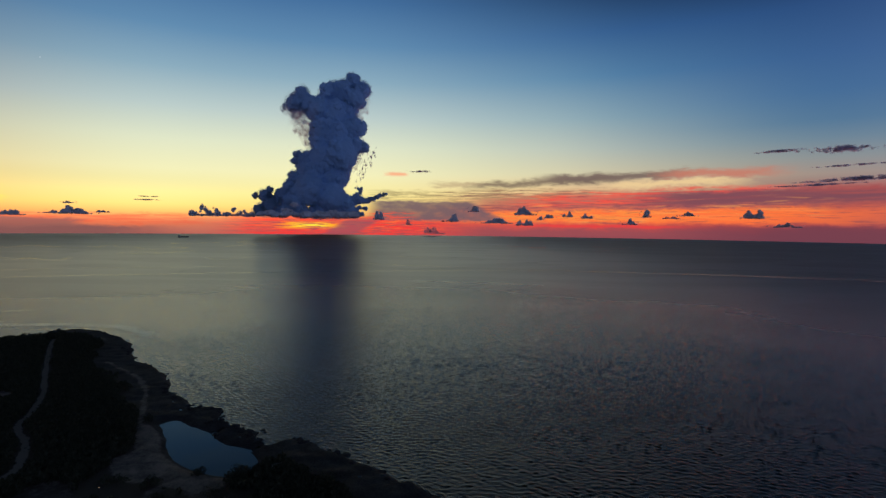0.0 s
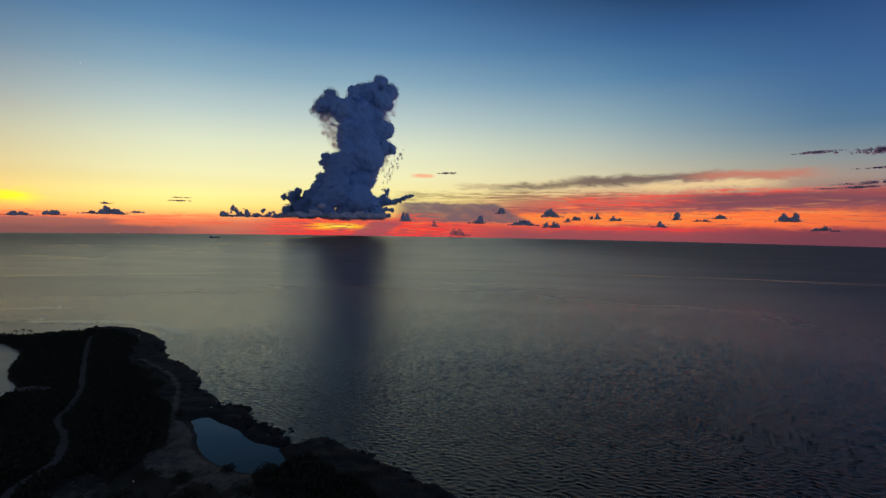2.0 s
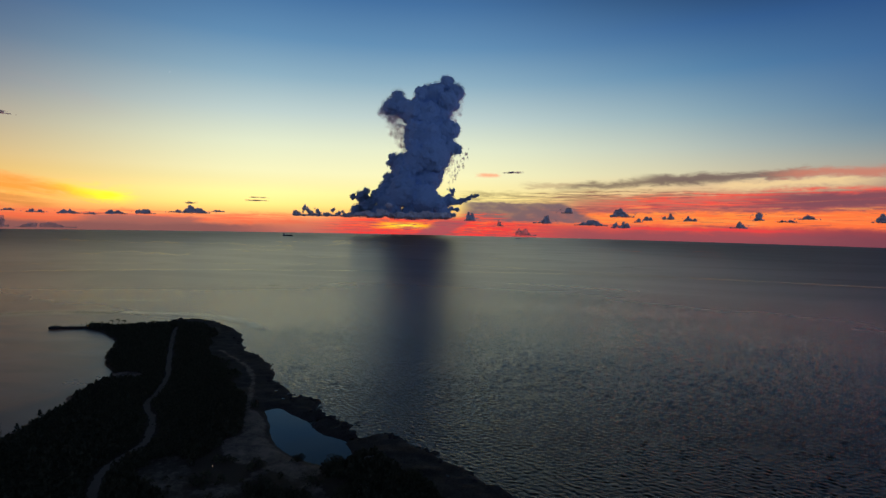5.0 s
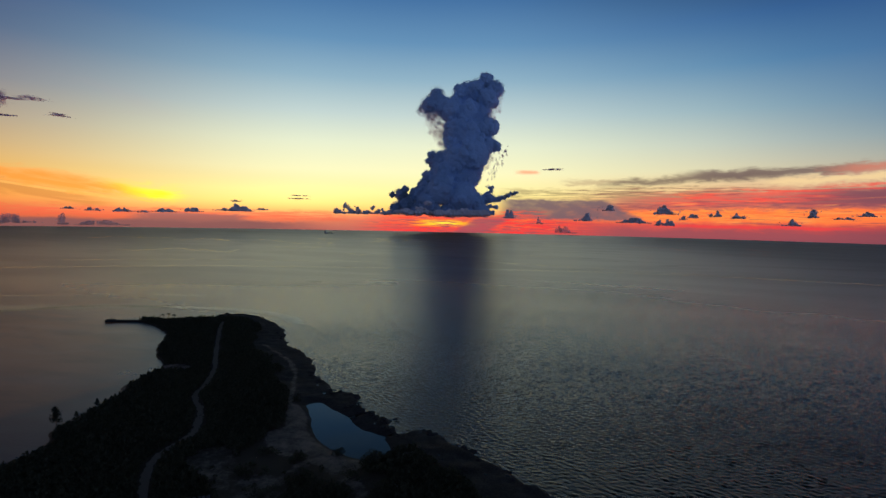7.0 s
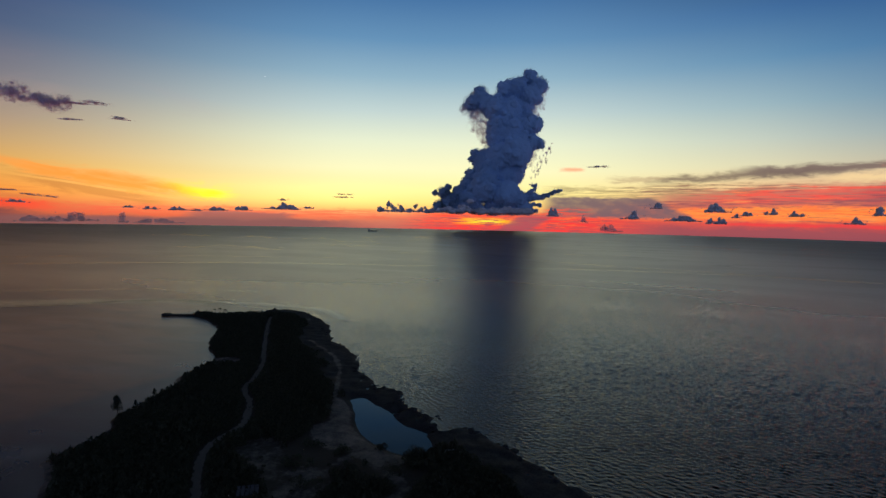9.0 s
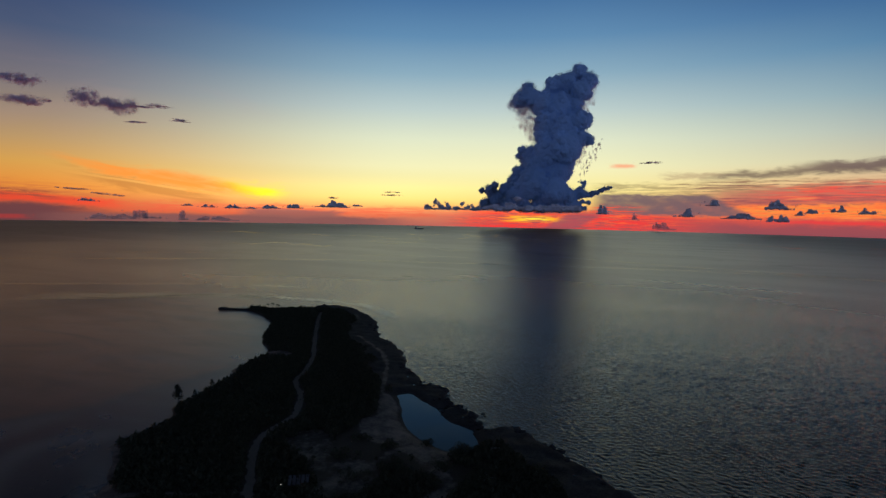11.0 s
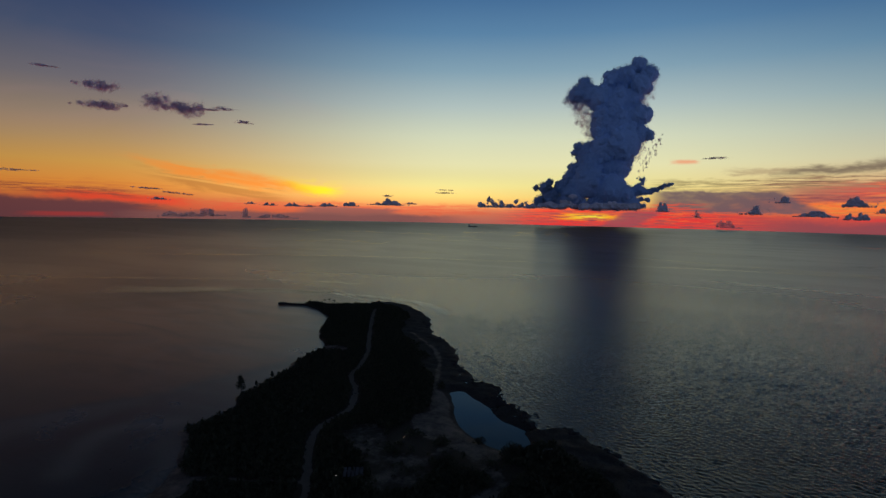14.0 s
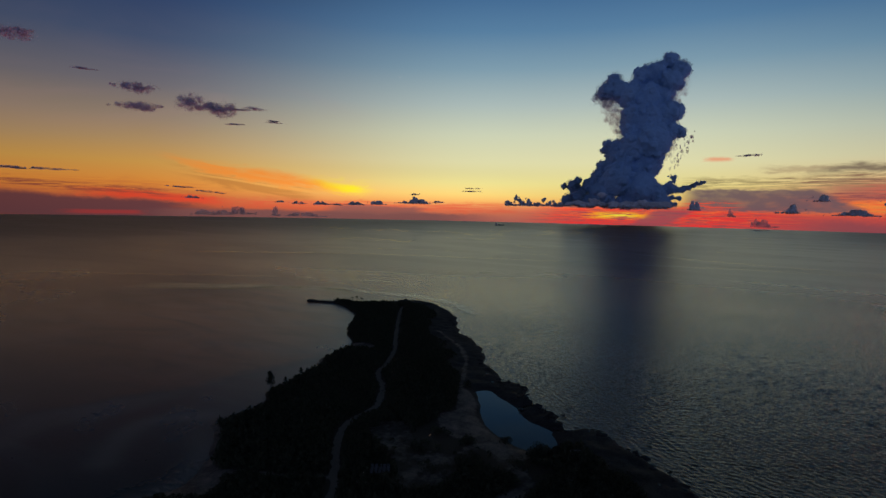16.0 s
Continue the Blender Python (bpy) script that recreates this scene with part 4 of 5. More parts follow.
SMALL_LEFT = [(-38.6, 1.8, 1.8, 0.55), (-36.0, 1.9, 1.2, 0.3), (-34.5, 2.1, 3.0, 0.8), (-32.3, 2.0, 1.1, 0.22), (-34.8, 2.75, 0.8, 0.22),
              (-44.4, 1.6, 1.9, 0.4), (-46.8, 1.6, 1.3, 0.35), (-56.7, 1.9, 1.4, 0.28), (-41.2, 1.65, 2.4, 0.4), (-42.9, 1.5, 1.0, 0.25), (-48.6, 1.65, 0.9, 0.22)]


def small_cloud(az, up, w, h, seed, mat, label):
    """A low cumulus: a flat base with a few heads of uneven height, and shreds beside it."""
    rnd = random.Random(seed)
    thing = tagged(new("cloud"), label, "cloud", "small clouds over the sea's edge")
    balls = []
    floor = up - h / 2
    heads = [(rnd.uniform(-0.7, 0.7), rnd.uniform(0.5, 1.0), rnd.uniform(0.25, 0.6)) for _ in range(2 + int(w / h))]
    heads[0] = (heads[0][0] * 0.6, 1.0, 0.5)
    for i in range(max(16, round(13 * w / h))):
        s = rnd.uniform(-1, 1)
        top = h * max([0.16] + [t * (1 - (abs(s - c) / b) ** 1.25) for c, t, b in heads if abs(s - c) < b]) * rnd.uniform(0.65, 1.05)
        r = max(0.05, min(0.5 * top, h * rnd.uniform(0.11, 0.22)))
        z = floor + r * 0.8
        while z < floor + top - 0.6 * r:
            balls.append((az + s * (w / 2 - r) + rnd.gauss(0, 0.15) * r, z, r * rnd.uniform(0.8, 1.1)))
            z += 1.3 * r
        balls.append((az + s * (w / 2 - r), floor + max(top - r, 0.6 * r), r))
    solid = mat is SMALL
    lumps("body", balls, PUFF if solid else HAZE, 3.2 if h > 0.3 else 2.4, thing, 0.0, 0.8, floor, seed, grow=0.96 if solid else 0.98, stretch=1.2)
    scraps = [(az + rnd.choice((-1, 1)) * w * rnd.uniform(0.4, 0.75), floor + h * rnd.uniform(0, 0.5), rnd.uniform(0.03, 0.08)) for _ in range(5)]
    vapour("edge", balls + scraps, mat, thing, int(550 + 1700 * w * h) if solid else int(500 + 1500 * w * h), 2.0, floor, seed, 1.4, 0.35, 0.12, 8, stretch=1.15)


for k, row in enumerate(SMALL_RIGHT + SMALL_LEFT):
    small_cloud(*row, 100 + 3 * k, SMALL, "small dark cumulus with a flat base over the sea")
for k, row in enumerate([(-52.1, 1.0, 2.6, 1.5), (-49.0, 0.75, 0.9, 1.2), (-55.0, 0.45, 4.2, 0.6), (-46.0, 0.4, 4.4, 0.5), (-0.9, 0.6, 2.6, 0.9), (-3.6, 1.5, 0.9, 0.9)]):
    small_cloud(*row, 200 + 3 * k, DIM, "hazy mauve cumulus low over the sea's edge")


def wisp(az, up, w, h, seed, lean, label):
    """A drawn-out cloud: a dense middle that frays and thins towards its edge."""
    rnd = random.Random(seed)
    thing = tagged(new("cloud"), label, "cloud", "dark clouds in the open sky")
    core, thin = [], h < 0.7
    for _ in range(max(9, int(5 * w / max(h, 0.5)))):
        s = max(-1, min(1, rnd.gauss(0, 0.5)))
        thick = (1 - abs(s)) ** 0.6
        core.append((az + s * w / 2, up + lean * s * w / 2 + rnd.uniform(-0.3, 0.3) * h * thick, max(0.05, h * rnd.uniform(0.16, 0.34) * (0.35 + thick))))
    shape = dict(flat=0.3, stretch=5.0) if thin else dict(flat=0.8, stretch=1.5)
    area = w * h
    vapour("core", core, SMOKE, thing, int(900 + 3600 * area), 1.9, None, seed, 1.3, 0.6, 0.5, 6, holes=-0.25, **shape)
    vapour("fringe", [(a, u, 1.35 * q) for a, u, q in core], SMOKE, thing, int(500 + 1300 * area), 1.8, None, seed + 1, 1.4, 0.6, 0.4, 4, holes=-0.05, **shape)


for k, (row, lean) in enumerate([((-28.8, 3.15, 1.9, 0.14), 0), ((-28.7, 3.45, 1.5, 0.08), 0), ((36.3, 7.95, 6.5, 0.7), 0), ((32.0, 8.1, 4.0, 0.35), 0.05), ((37.5, 6.6, 6.0, 0.25), 0.03), ((37.5, 5.45, 9.0, 0.5), 0.05), ((34.5, 5.0, 7.0, 0.3), 0.03),
                                 ((-2.4, 6.7, 1.6, 0.35), 0), ((-69.6, 3.9, 7.2, 0.35), 0), ((-57.6, 2.8, 2.6, 0.16), -0.05), ((-55.2, 2.4, 2.4, 0.2), -0.1), ((-56.9, 10.6, 2.8, 1.7), -0.04), ((-54.0, 10.2, 2.6, 1.7), 0.0), ((-55.5, 10.3, 3.4, 1.3), -0.03), ((-61.3, 9.9, 4.2, 1.1), 0.06),
                                 ((-61.0, 11.5, 4.6, 1.1), -0.04), ((-52.3, 10.4, 0.8, 0.5), 0), ((-51.0, 10.6, 0.8, 0.55), -0.4), ((-49.1, 9.5, 1.0, 0.4), -0.25), ((-53.0, 9.0, 1.6, 0.2), 0.05), ((-70.0, 14.6, 4.8, 1.3), 0), ((-65.1, 12.6, 1.8, 0.35), 0)]):
    wisp(*row, 300 + 3 * k, lean, "ragged dark grey cloud in the open sky" if row[3] > 0.7 else "thin dark grey cloud streak low in the sky")


# ---------------------------------------------------------------- plants
def height_at(x, y):
    return float(ground(np.array([float(x)]), np.array([float(y)]))[0][0])


def leaf_cluster(r, count, radius, height, size):
    """Loose leaf triangles over and inside a rough dome."""
    a = r.uniform(0, 2 * math.pi, count)
    z = r.uniform(0.0, 1.0, count) ** 0.8
    rad = np.sqrt(np.clip(1 - z * z, 0.05, 1)) * r.uniform(0.55, 1.08, count)
    c = np.stack([rad * np.cos(a) * radius, rad * np.sin(a) * radius, z * height], 1)
    v = c[:, None, :] + r.normal(0, 1, (count, 3, 3)) * size * r.uniform(0.6, 1.4, (count, 1, 1))
    return v


def build_scrub():
    r = np.random.RandomState(5)
    step = 2.0
    gx, gy = np.meshgrid(np.arange(-390, 80, step), np.arange(20, 470, step), indexing="ij")
    px = gx.ravel() + r.uniform(-0.9, 0.9, gx.size)
    py = gy.ravel() + r.uniform(-0.9, 0.9, gx.size)
    h, rock, sand, d, road, dp = ground(px, py)
    clump = fractal(px, py, 22, 33)
    ok = (d > np.where((px < -225) & (py > 285), 0.6, np.where((py > 188) & (py < 252) & (px < -180), 4.0, 2.2))) & (h > 0.35) & (road > 3.0) & (dp < -5) & (rock < 0.45 + 0.25 * clump) & (sand < 0.30 + 0.1 * clump)
    ok &= (px < 20) & ~((px > -300) & (rock > 0.1) & (clump < -0.2))
    ok &= ~((px > -125) & (px < -62) & (py > 168) & (py < 250) & (clump < 0.25))
    ok |= (d > 4) & (h > 0.4) & (road > 2.6) & (dp < -3) & (rock < 0.7) & (sand < 0.85) & (r.uniform(0, 1, px.size) < 0.07) & (px < 0)
    px, py, h, clump, sand = px[ok], py[ok], h[ok], clump[ok], sand[ok]
    shapes = [leaf_cluster(r, 64, 1.0, 1.0, 0.20) for _ in range(8)]
    n = len(px)
    which = r.randint(0, 8, n)
    turn = r.uniform(0, 2 * math.pi, n)
    wide = r.uniform(1.1, 2.1, n) * np.where(sand > 0.35, 0.5, 1.0)
    tall = np.clip(1.9 + 1.1 * clump + r.normal(0, 0.5, n), 0.7, 4.2) * (0.45 + 0.55 * ease(py, 20, 130)) * np.where(sand > 0.35, 0.45, 1.0)
    verts = np.empty((n, 64, 3, 3))
    for k in range(8):
        m = which == k
        s = shapes[k][None]
        c, q = np.cos(turn[m])[:, None, None], np.sin(turn[m])[:, None, None]
        w = wide[m][:, None, None]
        verts[m, :, :, 0] = (s[..., 0] * c - s[..., 1] * q) * w + px[m][:, None, None]
        verts[m, :, :, 1] = (s[..., 0] * q + s[..., 1] * c) * w + py[m][:, None, None]
        verts[m, :, :, 2] = s[..., 2] * tall[m][:, None, None] + h[m][:, None, None]
    me = triangle_mesh("scrub", verts, LEAF)
    tagged(new("scrub", me), "dense dark coastal scrub covering the point", "scrub", kind="stuff")


def triangles(name, tris, mat, parent, label=""):
    flat = np.concatenate(tris).reshape(-1, 3)
    return mesh_object(name, flat, np.arange(len(flat)).reshape(-1, 3).tolist(), mat, parent, label=label)


def bush(x, y, radius, height, seed, label="dark rounded bush beside the rock pool", group="bushes round the pool"):
    r = np.random.RandomState(seed)
    thing = tagged(new("bush"), label, "bush", group)
    thing.location = (x, y, height_at(x, y) - 0.1)
    bm = bmesh.new()
    for k in range(5):
        a = r.uniform(0, 2 * math.pi)
        tube(bm, [(0, 0, 0), (0.3 * radius * math.cos(a), 0.3 * radius * math.sin(a), 0.4 * height), (0.6 * radius * math.cos(a), 0.6 * radius * math.sin(a), 0.75 * height)], [0.1, 0.07, 0.03], 5)
    part("stems", bm, BARK, thing)
    tris = []
    for _ in range(9):
        c = r.normal(0, 0.38, 3) * (radius, radius, 0.15 * height)
        t = leaf_cluster(r, 110, radius * r.uniform(0.35, 0.6), height * r.uniform(0.6, 1.0), 0.16)
        tris.append(t + np.array([c[0], c[1], abs(c[2])]))
    triangles("crown", tris, LEAF, thing)
    return thing


def conifer(x, y, height, seed, label):
    """A feathery casuarina: bent trunk, limbs, tufts with gaps between."""
    r = np.random.RandomState(seed)
    thing = tagged(new("tree"), label, "tree", "trees on the shore")
    thing.location = (x, y, height_at(x, y) - 0.1)
    bend = r.uniform(-0.05, 0.05, 2) * height
    trunk = [(bend[0] * (k / 6) ** 2, bend[1] * (k / 6) ** 2, height * 0.95 * k / 6) for k in range(7)]
    bm = bmesh.new()
    tube(bm, trunk, [0.022 * height * (1 - 0.85 * k / 6) for k in range(7)], 8)
    part("trunk", bm, BARK, thing)
    bm = bmesh.new()
    tris = []
    for k in range(34):
        f = 0.22 + 0.76 * k / 33
        z = height * f * 0.95
        a = k * 2.4 + r.uniform(-0.4, 0.4)
        reach = height * (0.34 * (1 - f) ** 0.8 + 0.04) * r.uniform(0.6, 1.15)
        x0, y0 = bend[0] * f * f, bend[1] * f * f
        tip = (x0 + reach * math.cos(a), y0 + reach * math.sin(a), z + reach * 0.35)
        tube(bm, [(x0, y0, z), tip], [0.006 * height, 0.002 * height], 4)
        for s in (0.45, 0.75, 1.0):
            c = np.array([x0 + (tip[0] - x0) * s, y0 + (tip[1] - y0) * s, z + (tip[2] - z) * s])
            t = r.normal(0, 1, (22, 1, 3)) * 0.035 * height + r.normal(0, 1, (22, 3, 3)) * (0.014, 0.014, 0.024) * np.array(height) + c
            tris.append(t)
    part("limbs", bm, BARK, thing)
    triangles("crown", tris, NEEDLE, thing)
    return thing


def palm(x, y, height, seed):
    r = np.random.RandomState(seed)
    thing = tagged(new("palm_tree"), "slender dark coconut palm on the tip of the point", "palm", "palms on the tip")
    thing.location = (x, y, height_at(x, y) - 0.1)
    lean = r.uniform(-0.14, 0.14, 2) * height
    bm = bmesh.new()
    tube(bm, [(lean[0] * (k / 5) ** 2, lean[1] * (k / 5) ** 2, height * k / 5) for k in range(6)], [0.2, 0.16, 0.15, 0.14, 0.13, 0.12], 8)
    part("trunk", bm, BARK, thing)
    for k in range(11):
        a = 2 * math.pi * k / 11 + r.uniform(-0.2, 0.2)
        rise, length = r.uniform(-0.1, 0.8), r.uniform(2.0, 2.8)
        bm = bmesh.new()
        rows = []
        for i in range(7):
            s = i / 6
            out, up = length * s * (1 - 0.12 * s), rise * length * s - 0.75 * length * s * s
            w = 0.42 * math.sin(math.pi * min(0.98, 0.12 + 0.86 * s))
            c = Vector((lean[0] + out * math.cos(a), lean[1] + out * math.sin(a), height + up))
            side = Vector((-math.sin(a), math.cos(a), 0)) * w
            rows.append((bm.verts.new(c + side - Vector((0, 0, 0.35 * w))), bm.verts.new(c + Vector((0, 0, 0.05))), bm.verts.new(c - side - Vector((0, 0, 0.35 * w)))))
        for p, q in zip(rows, rows[1:]):
            for j in (0, 1):
                bm.faces.new((p[j], p[j + 1], q[j + 1], q[j]))
        part("frond", bm, FROND, thing)
    return thing


build_scrub()
conifer(-223, 189, 9.0, 11, "lone feathery casuarina tree at the water's edge")
conifer(-227, 214, 4.2, 12, "small casuarina tree on the beach scrub")
conifer(-223, 199, 3.4, 13, "small casuarina tree on the beach scrub")
for k, (x, y, rad, h) in enumerate([(-89.5, 194.5, 3.2, 2.6), (-73.5, 196, 4.2, 3.6), (-100, 184, 3.4, 3.2), (-69, 199, 2.6, 2.4), (-82, 163, 6.5, 4.0), (-74, 175, 5.0, 3.6), (-92, 170, 4.5, 3.0),
                                    (-58, 181, 4.5, 3.4), (-50, 187, 5.0, 3.2), (-41, 189, 5.0, 3.0), (-62, 168, 6.0, 3.6), (-98, 156, 5.0, 3.2)]):
    bush(x, y, rad, h, 400 + k)
for k, (x, y, h) in enumerate([(-361, 411, 5.2), (-357, 413.5, 6.2), (-352, 415, 4.8)]):
    palm(x, y, h, 500 + k)


# ---------------------------------------------------------------- shore rocks and pools
def boulders():
    r = np.random.RandomState(9)
    shapes = []
    for k in range(6):
        bm = bmesh.new()
        bmesh.ops.create_icosphere(bm, subdivisions=2, radius=1.0)
        for v in bm.verts:
            v.co *= 1 + 0.35 * noise.noise(v.co * 1.6 + Vector((k * 7, 0, 0))) + 0.15 * noise.noise(v.co * 4 + Vector((0, k * 5, 0)))
            v.co.z *= 0.6
        me = bpy.data.meshes.new("boulder")
        bm.to_mesh(me)
        bm.free()
        me.materials.append(ROCK)
        shapes.append(me)
    line = smooth_line([p for p in TIP[4:] + EAST], False, 3)
    spots = line[r.randint(0, len(line), 700)] + r.normal(0, 2.6, (700, 2))
    table = np.stack(ground(spots[:, 0], spots[:, 1]), 1)
    made = tried = 0
    while made < 190 and tried < 700:
        p, (h, _, _, d, _, dp) = spots[tried], table[tried]
        tried += 1
        if d < -3 or dp > -1:
            continue
        ob = new("boulder", shapes[made % 6])
        s = r.uniform(0.35, 1.4)
        ob.matrix_world = pose(p[0], p[1], max(h, -0.6) + 0.12 * s, 0, 0, r.uniform(0, 360)) @ Matrix.Diagonal((s * r.uniform(0.8, 1.5), s, s * r.uniform(0.7, 1.1), 1))
        tagged(ob, "rough dark limestone boulder on the shore", "rock", "boulders along the shore")
        made += 1


def pools():
    """Small rain and tide pools on the bare rock."""
    r = np.random.RandomState(19)
    line = smooth_line([p for p in TIP[5:] + EAST], False, 3)
    spots = line[r.randint(0, len(line), 600)] + np.array([-1, -0.6]) * r.uniform(3, 16, (600, 1)) + r.normal(0, 1.5, (600, 2))
    table = np.stack(ground(spots[:, 0], spots[:, 1]), 1)
    made = tried = 0
    while made < 14 and tried < 600:
        p, (h, rock, sand, d, _, dp) = spots[tried], table[tried]
        tried += 1
        if d < 2 or rock < 0.5 or dp > -3:
            continue
        size = r.uniform(0.25, 0.6)
        ring = [(p[0] + size * 1.5 * math.cos(a) * q, p[1] + size * math.sin(a) * q, h + 0.28) for a, q in ((2 * math.pi * k / 9, r.uniform(0.7, 1.2)) for k in range(9))]
        tagged(mesh_object("tide_pool", ring, [list(range(9))], POND), "small still tide pool on bare rock", "pool", kind="structure")
        made += 1


boulders()
pools()


# ---------------------------------------------------------------- built things
def pier():
    thing = tagged(new("pier"), "low dark timber and rock pier off the tip", "pier")
    a, b = Vector((-373, 400, 0)), Vector((-399, 390, 0))
    thing.location = a
    thing.rotation_euler = (0, 0, math.atan2((b - a).y, (b - a).x))
    L = (b - a).length
    bm = bmesh.new()
    box(bm, L / 2, 0, 0.55, L, 3.4, 1.9, 0.1)
    part("deck", bm, DARKWOOD, thing)
    bm = bmesh.new()
    box(bm, L - 1.0, 0, 0.7, 7.0, 6.0, 2.6, 0.25)
    part("pier_head", bm, ROCK, thing)
    for k in range(9):
        for s in (-1.5, 1.5):
            bm = bmesh.new()
            tube(bm, [(1 + k * (L - 5) / 8, s, -1.5), (1 + k * (L - 5) / 8, s, 1.9 if k % 2 else 1.5)], [0.22, 0.2], 8)
            part("pile", bm, DARKWOOD, thing)
    bm = bmesh.new()
    for k in range(40):
        r = random.Random(k)
        bmesh.ops.create_icosphere(bm, subdivisions=1, radius=r.uniform(0.5, 1.1), matrix=pose(r.uniform(0, L), r.uniform(-1.8, 1.8), r.uniform(-0.3, 0.5), r.uniform(0, 90), r.uniform(0, 90)) @ Matrix.Diagonal((1.2, 0.9, 0.8, 1)))
    part("rubble", bm, ROCK, thing)
    for x, h in ((2.0, 4.2), (6.0, 3.6), (L - 2.5, 3.2)):
        bm = bmesh.new()
        tube(bm, [(x, 1.4, 1.4), (x, 1.4, 1.4 + h)], [0.12, 0.09], 6)
        part("post", bm, DARKWOOD, thing)


def ship():
    thing = tagged(new("ship"), "dark coastal tanker far out near the sea's edge", "ship")
    far = 3700.0
    a = radians(-25.75)
    thing.location = (EYE.x + far * math.sin(a), EYE.y + far * math.cos(a), 0)
    thing.rotation_euler = (0, 0, -a + radians(4))
    L, W, H = 62.0, 11.0, 4.4
    bm = bmesh.new()
    rows = []
    for k in range(13):
        s = k / 12
        w = W / 2 * (1 - max(0, (s - 0.8) / 0.2) ** 2 * 0.95) * (0.75 + 0.25 * min(1, s / 0.08))
        sheer = H + 1.6 * max(0, (s - 0.75) / 0.25) ** 2 + 0.6 * max(0, (0.2 - s) / 0.2)
        x = -L / 2 + L * s
        rows.append([bm.verts.new(v) for v in ((x, -w, sheer), (x, -w * 0.9, -1), (x, w * 0.9, -1), (x, w, sheer))])
    for p, q in zip(rows, rows[1:]):
        for j in range(4):
            bm.faces.new((p[j], q[j], q[(j + 1) % 4], p[(j + 1) % 4]))
    bm.faces.new(rows[0][::-1])
    bm.faces.new(rows[-1])
    part("hull", bm, STEEL, thing)
    for name, args in (("deckhouse", (-L / 2 + 9, 0, H + 3.5, 11, 10, 7.5)), ("bridge", (-L / 2 + 10.5, 0, H + 8.4, 6, 11.5, 2.6)), ("funnel", (-L / 2 + 5, 0, H + 9, 3, 2.6, 5)), ("hatch", (6, 0, H + 0.9, 36, 8, 1.6)), ("forecastle", (L / 2 - 7, 0, H + 1.2, 7, 6, 2))):
        bm = bmesh.new()
        box(bm, *args, 0.25)
        part(name, bm, STEEL if name != "deckhouse" else WHITE, thing)
    for x, h in ((-L / 2 + 11, 19), (4, 12), (L / 2 - 8, 13)):
        bm = bmesh.new()
        tube(bm, [(x, 0, H), (x, 0, h)], [0.5, 0.25], 6)
        part("mast", bm, STEEL, thing)


def shed():
    """A low open shed with five pale roof sheets and a lit yard lamp beside it."""
    x, y = -111.5, 141.0
    z = height_at(x, y)
    thing = tagged(new("shed"), "low open shed with pale metal roof sheets", "shed")
    thing.location, thing.rotation_euler = (x, y, z), (0, 0, radians(33))
    for k in range(5):
        bm = bmesh.new()
        box(bm, -2.8 + 1.4 * k, 0, 0, 1.05, 4.6, 0.06)
        for j in range(4):
            box(bm, -3.2 + 1.4 * k + 0.27 * j, 0, 0.05, 0.05, 4.6, 0.05)
        bmesh.ops.transform(bm, matrix=Matrix.Translation((0, 0, 2.9)) @ Matrix.Rotation(radians(14), 4, "X"), verts=bm.verts)
        part("roof_sheet", bm, SHEET, thing)
    for sx in (-3.4, 0, 3.4):
        for sy, h in ((-2.1, 2.35), (2.1, 3.3)):
            bm = bmesh.new()
            box(bm, sx, sy, h / 2, 0.14, 0.14, h, 0.01)
            part("post", bm, DARKWOOD, thing)
    bm = bmesh.new()
    box(bm, 0, 2.2, 1.2, 6.9, 0.12, 2.4, 0.02)
    part("back_wall", bm, CONCRETE, thing)
    bm = bmesh.new()
    box(bm, 0, -2.4, 0.5, 6.9, 0.15, 1.0, 0.02)
    part("low_wall", bm, CONCRETE, thing)


def yard_lamp(x, y, h, power, color, label):
    thing = tagged(new("yard_lamp"), label, "lamp", "yard lamps")
    thing.location = (x, y, height_at(x, y) - 0.1)
    bm = bmesh.new()
    tube(bm, [(0, 0, 0), (0, 0, h)], [0.08, 0.06], 8)
    part("pole", bm, STEEL, thing)
    bm = bmesh.new()
    box(bm, 0.1, 0, h + 0.12, 0.45, 0.28, 0.1, 0.02)
    part("hood", bm, STEEL, thing)
    bm = bmesh.new()
    bmesh.ops.create_icosphere(bm, subdivisions=2, radius=0.11, matrix=Matrix.Translation((0.12, 0, h)))
    part("bulb", bm, glow_material("lamp_glow", color, power), thing, "small lit bulb")


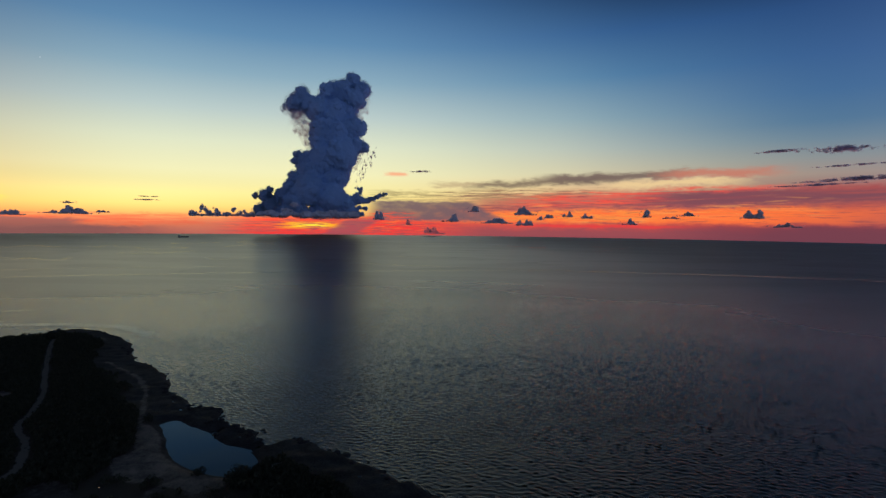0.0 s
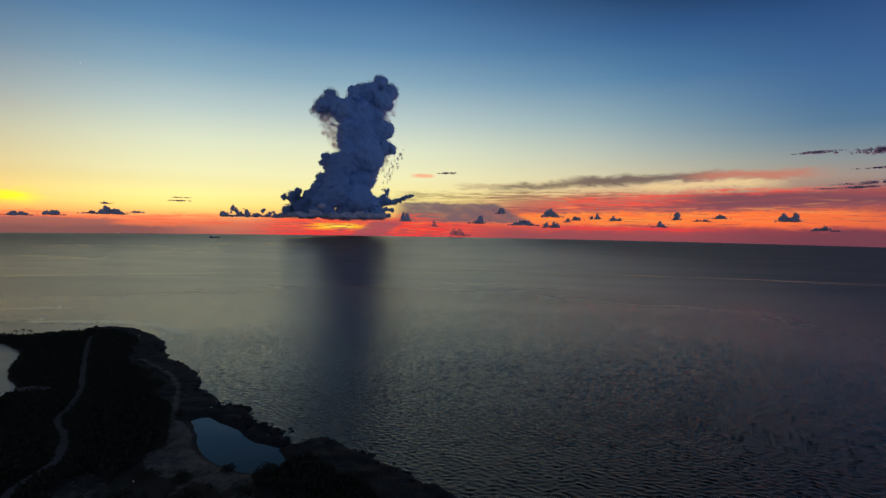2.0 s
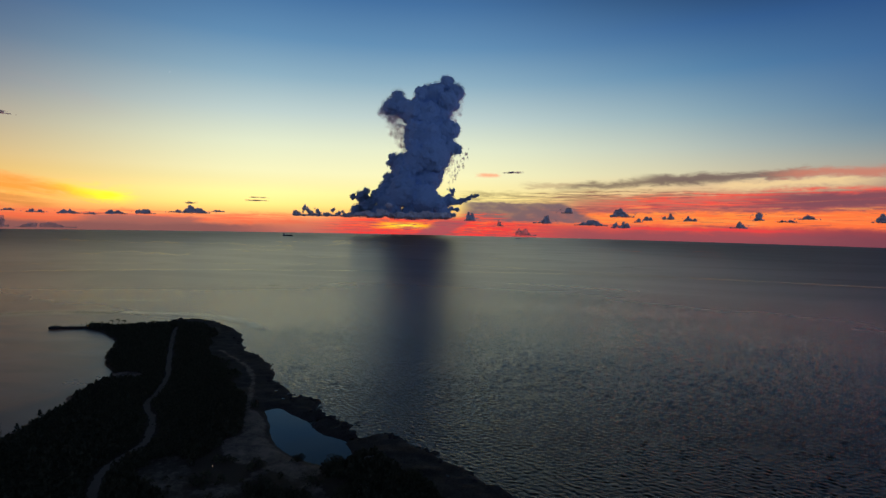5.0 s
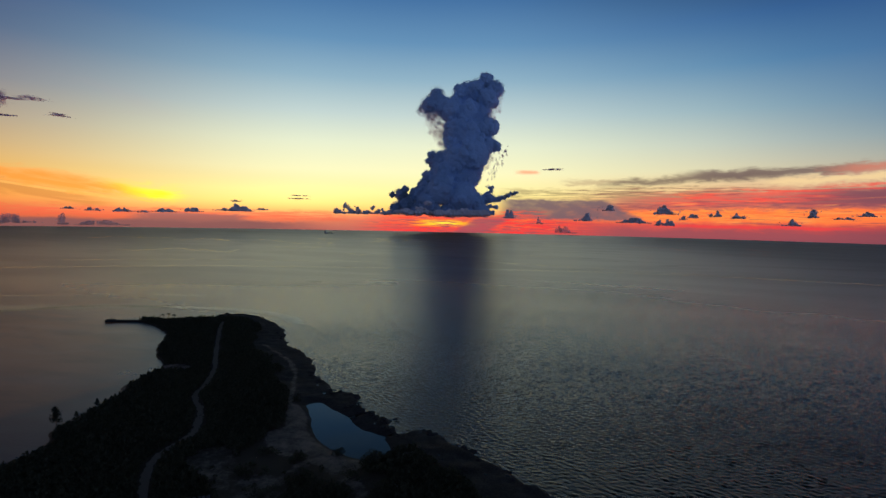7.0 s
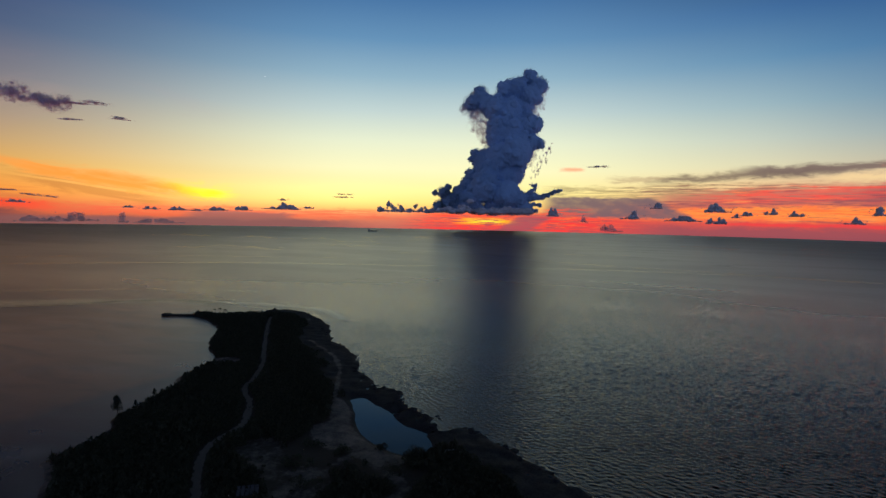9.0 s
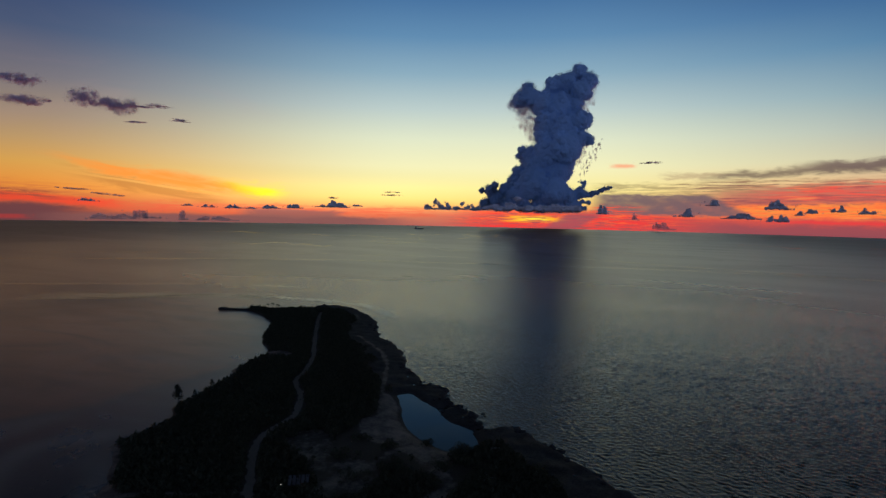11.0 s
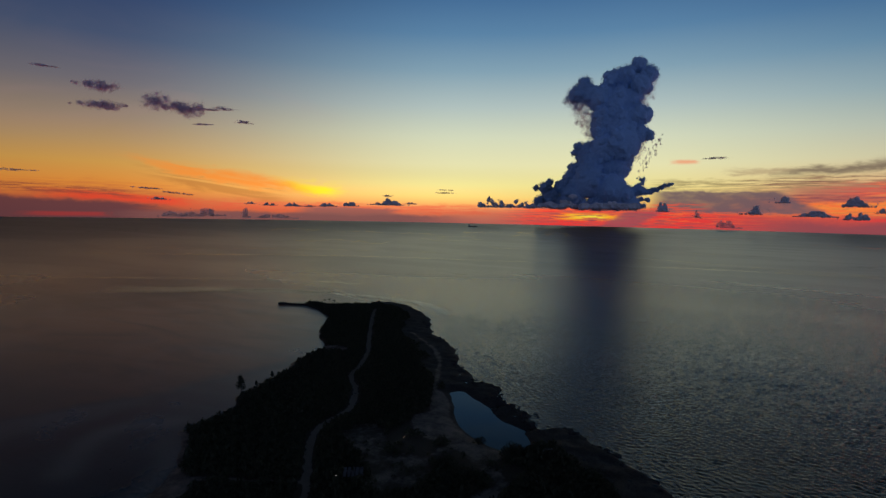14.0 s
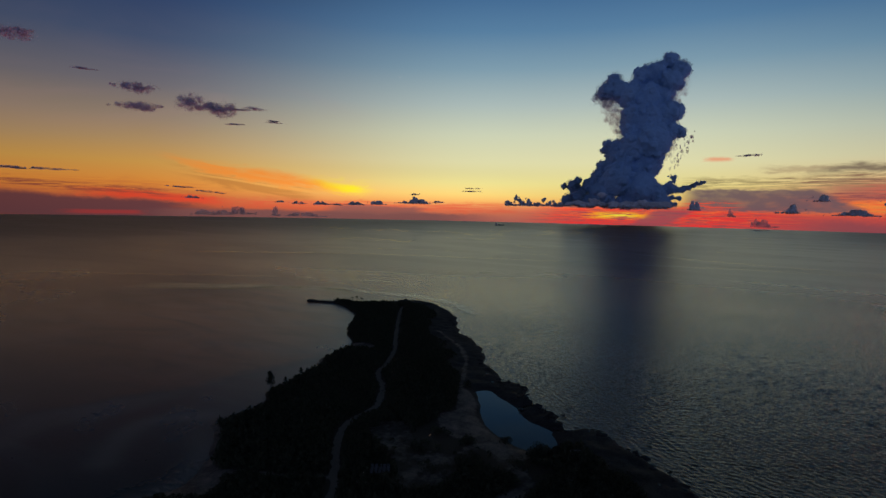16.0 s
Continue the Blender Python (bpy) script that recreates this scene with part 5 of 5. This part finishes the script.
def dinghy(x, y, turn, length, label):
    thing = tagged(new("dinghy"), label, "boat", "small boats on the sand")
    thing.location, thing.rotation_euler = (x, y, height_at(x, y) + 0.05), (0, 0, radians(turn))
    bm = bmesh.new()
    rows = []
    for k in range(9):
        s = k / 8
        w = 0.16 * length * math.sin(math.pi * min(0.99, 0.32 + 0.66 * s)) ** 0.6
        xx = length * (s - 0.5)
        hgt = 0.75 + 0.25 * s * s
        rows.append([bm.verts.new(v) for v in ((xx, -w, hgt), (xx, -0.7 * w, 0.05), (xx, 0.7 * w, 0.05), (xx, w, hgt), (xx, 0.85 * w, hgt), (xx, 0.6 * w, 0.2), (xx, -0.6 * w, 0.2), (xx, -0.85 * w, hgt))])
    for p, q in zip(rows, rows[1:]):
        for j in range(8):
            bm.faces.new((p[j], q[j], q[(j + 1) % 8], p[(j + 1) % 8]))
    bm.faces.new(rows[0][::-1])
    bm.faces.new(rows[-1])
    part("hull", bm, PALE, thing)
    for s in (-0.2, 0.12):
        bm = bmesh.new()
        box(bm, s * length, 0, 0.62, 0.28, 0.27 * length, 0.05, 0.01)
        part("thwart", bm, DARKWOOD, thing)


def trailer(x, y, turn):
    """A small pale box trailer parked beside the bushes."""
    thing = tagged(new("trailer"), "small pale box trailer parked on the sand", "trailer")
    thing.location, thing.rotation_euler = (x, y, height_at(x, y)), (0, 0, radians(turn))
    bm = bmesh.new()
    box(bm, 0, 0, 1.35, 3.6, 1.8, 1.6, 0.08)
    part("body", bm, PALE, thing)
    for sy in (-0.95, 0.95):
        bm = bmesh.new()
        bmesh.ops.create_cone(bm, cap_ends=True, segments=16, radius1=0.33, radius2=0.33, depth=0.2, matrix=pose(0, sy, 0.33, 90))
        part("wheel", bm, STEEL, thing)
    bm = bmesh.new()
    tube(bm, [(1.8, 0, 0.6), (3.0, 0, 0.5)], [0.06, 0.05], 6)
    part("drawbar", bm, STEEL, thing)


pier()
ship()
shed()
yard_lamp(-113.0, 175.0, 3.2, 2.2, srgb(255, 205, 170), "small lit yard lamp at the clearing")
yard_lamp(-115.2, 136.2, 3.0, 3, srgb(255, 240, 225), "small lit yard lamp beside the shed")
dinghy(-58.5, 175.5, 70, 5.6, "pale open dinghy lying among the bushes")
dinghy(-55.5, 174.0, 62, 4.8, "pale open dinghy lying among the bushes")
trailer(-60.8, 197.5, 20)


def evening_star():
    """A planet that has come out over the dusk."""
    bm = bmesh.new()
    bmesh.ops.create_icosphere(bm, subdivisions=2, radius=2.0)
    star = part("star", bm, glow_material("star_glow", srgb(225, 232, 240), 1.3), None)
    star.location = sky_point(-36.6, 14.6)
    tagged(star, "tiny white evening star high in the dusk sky", "star")


evening_star()
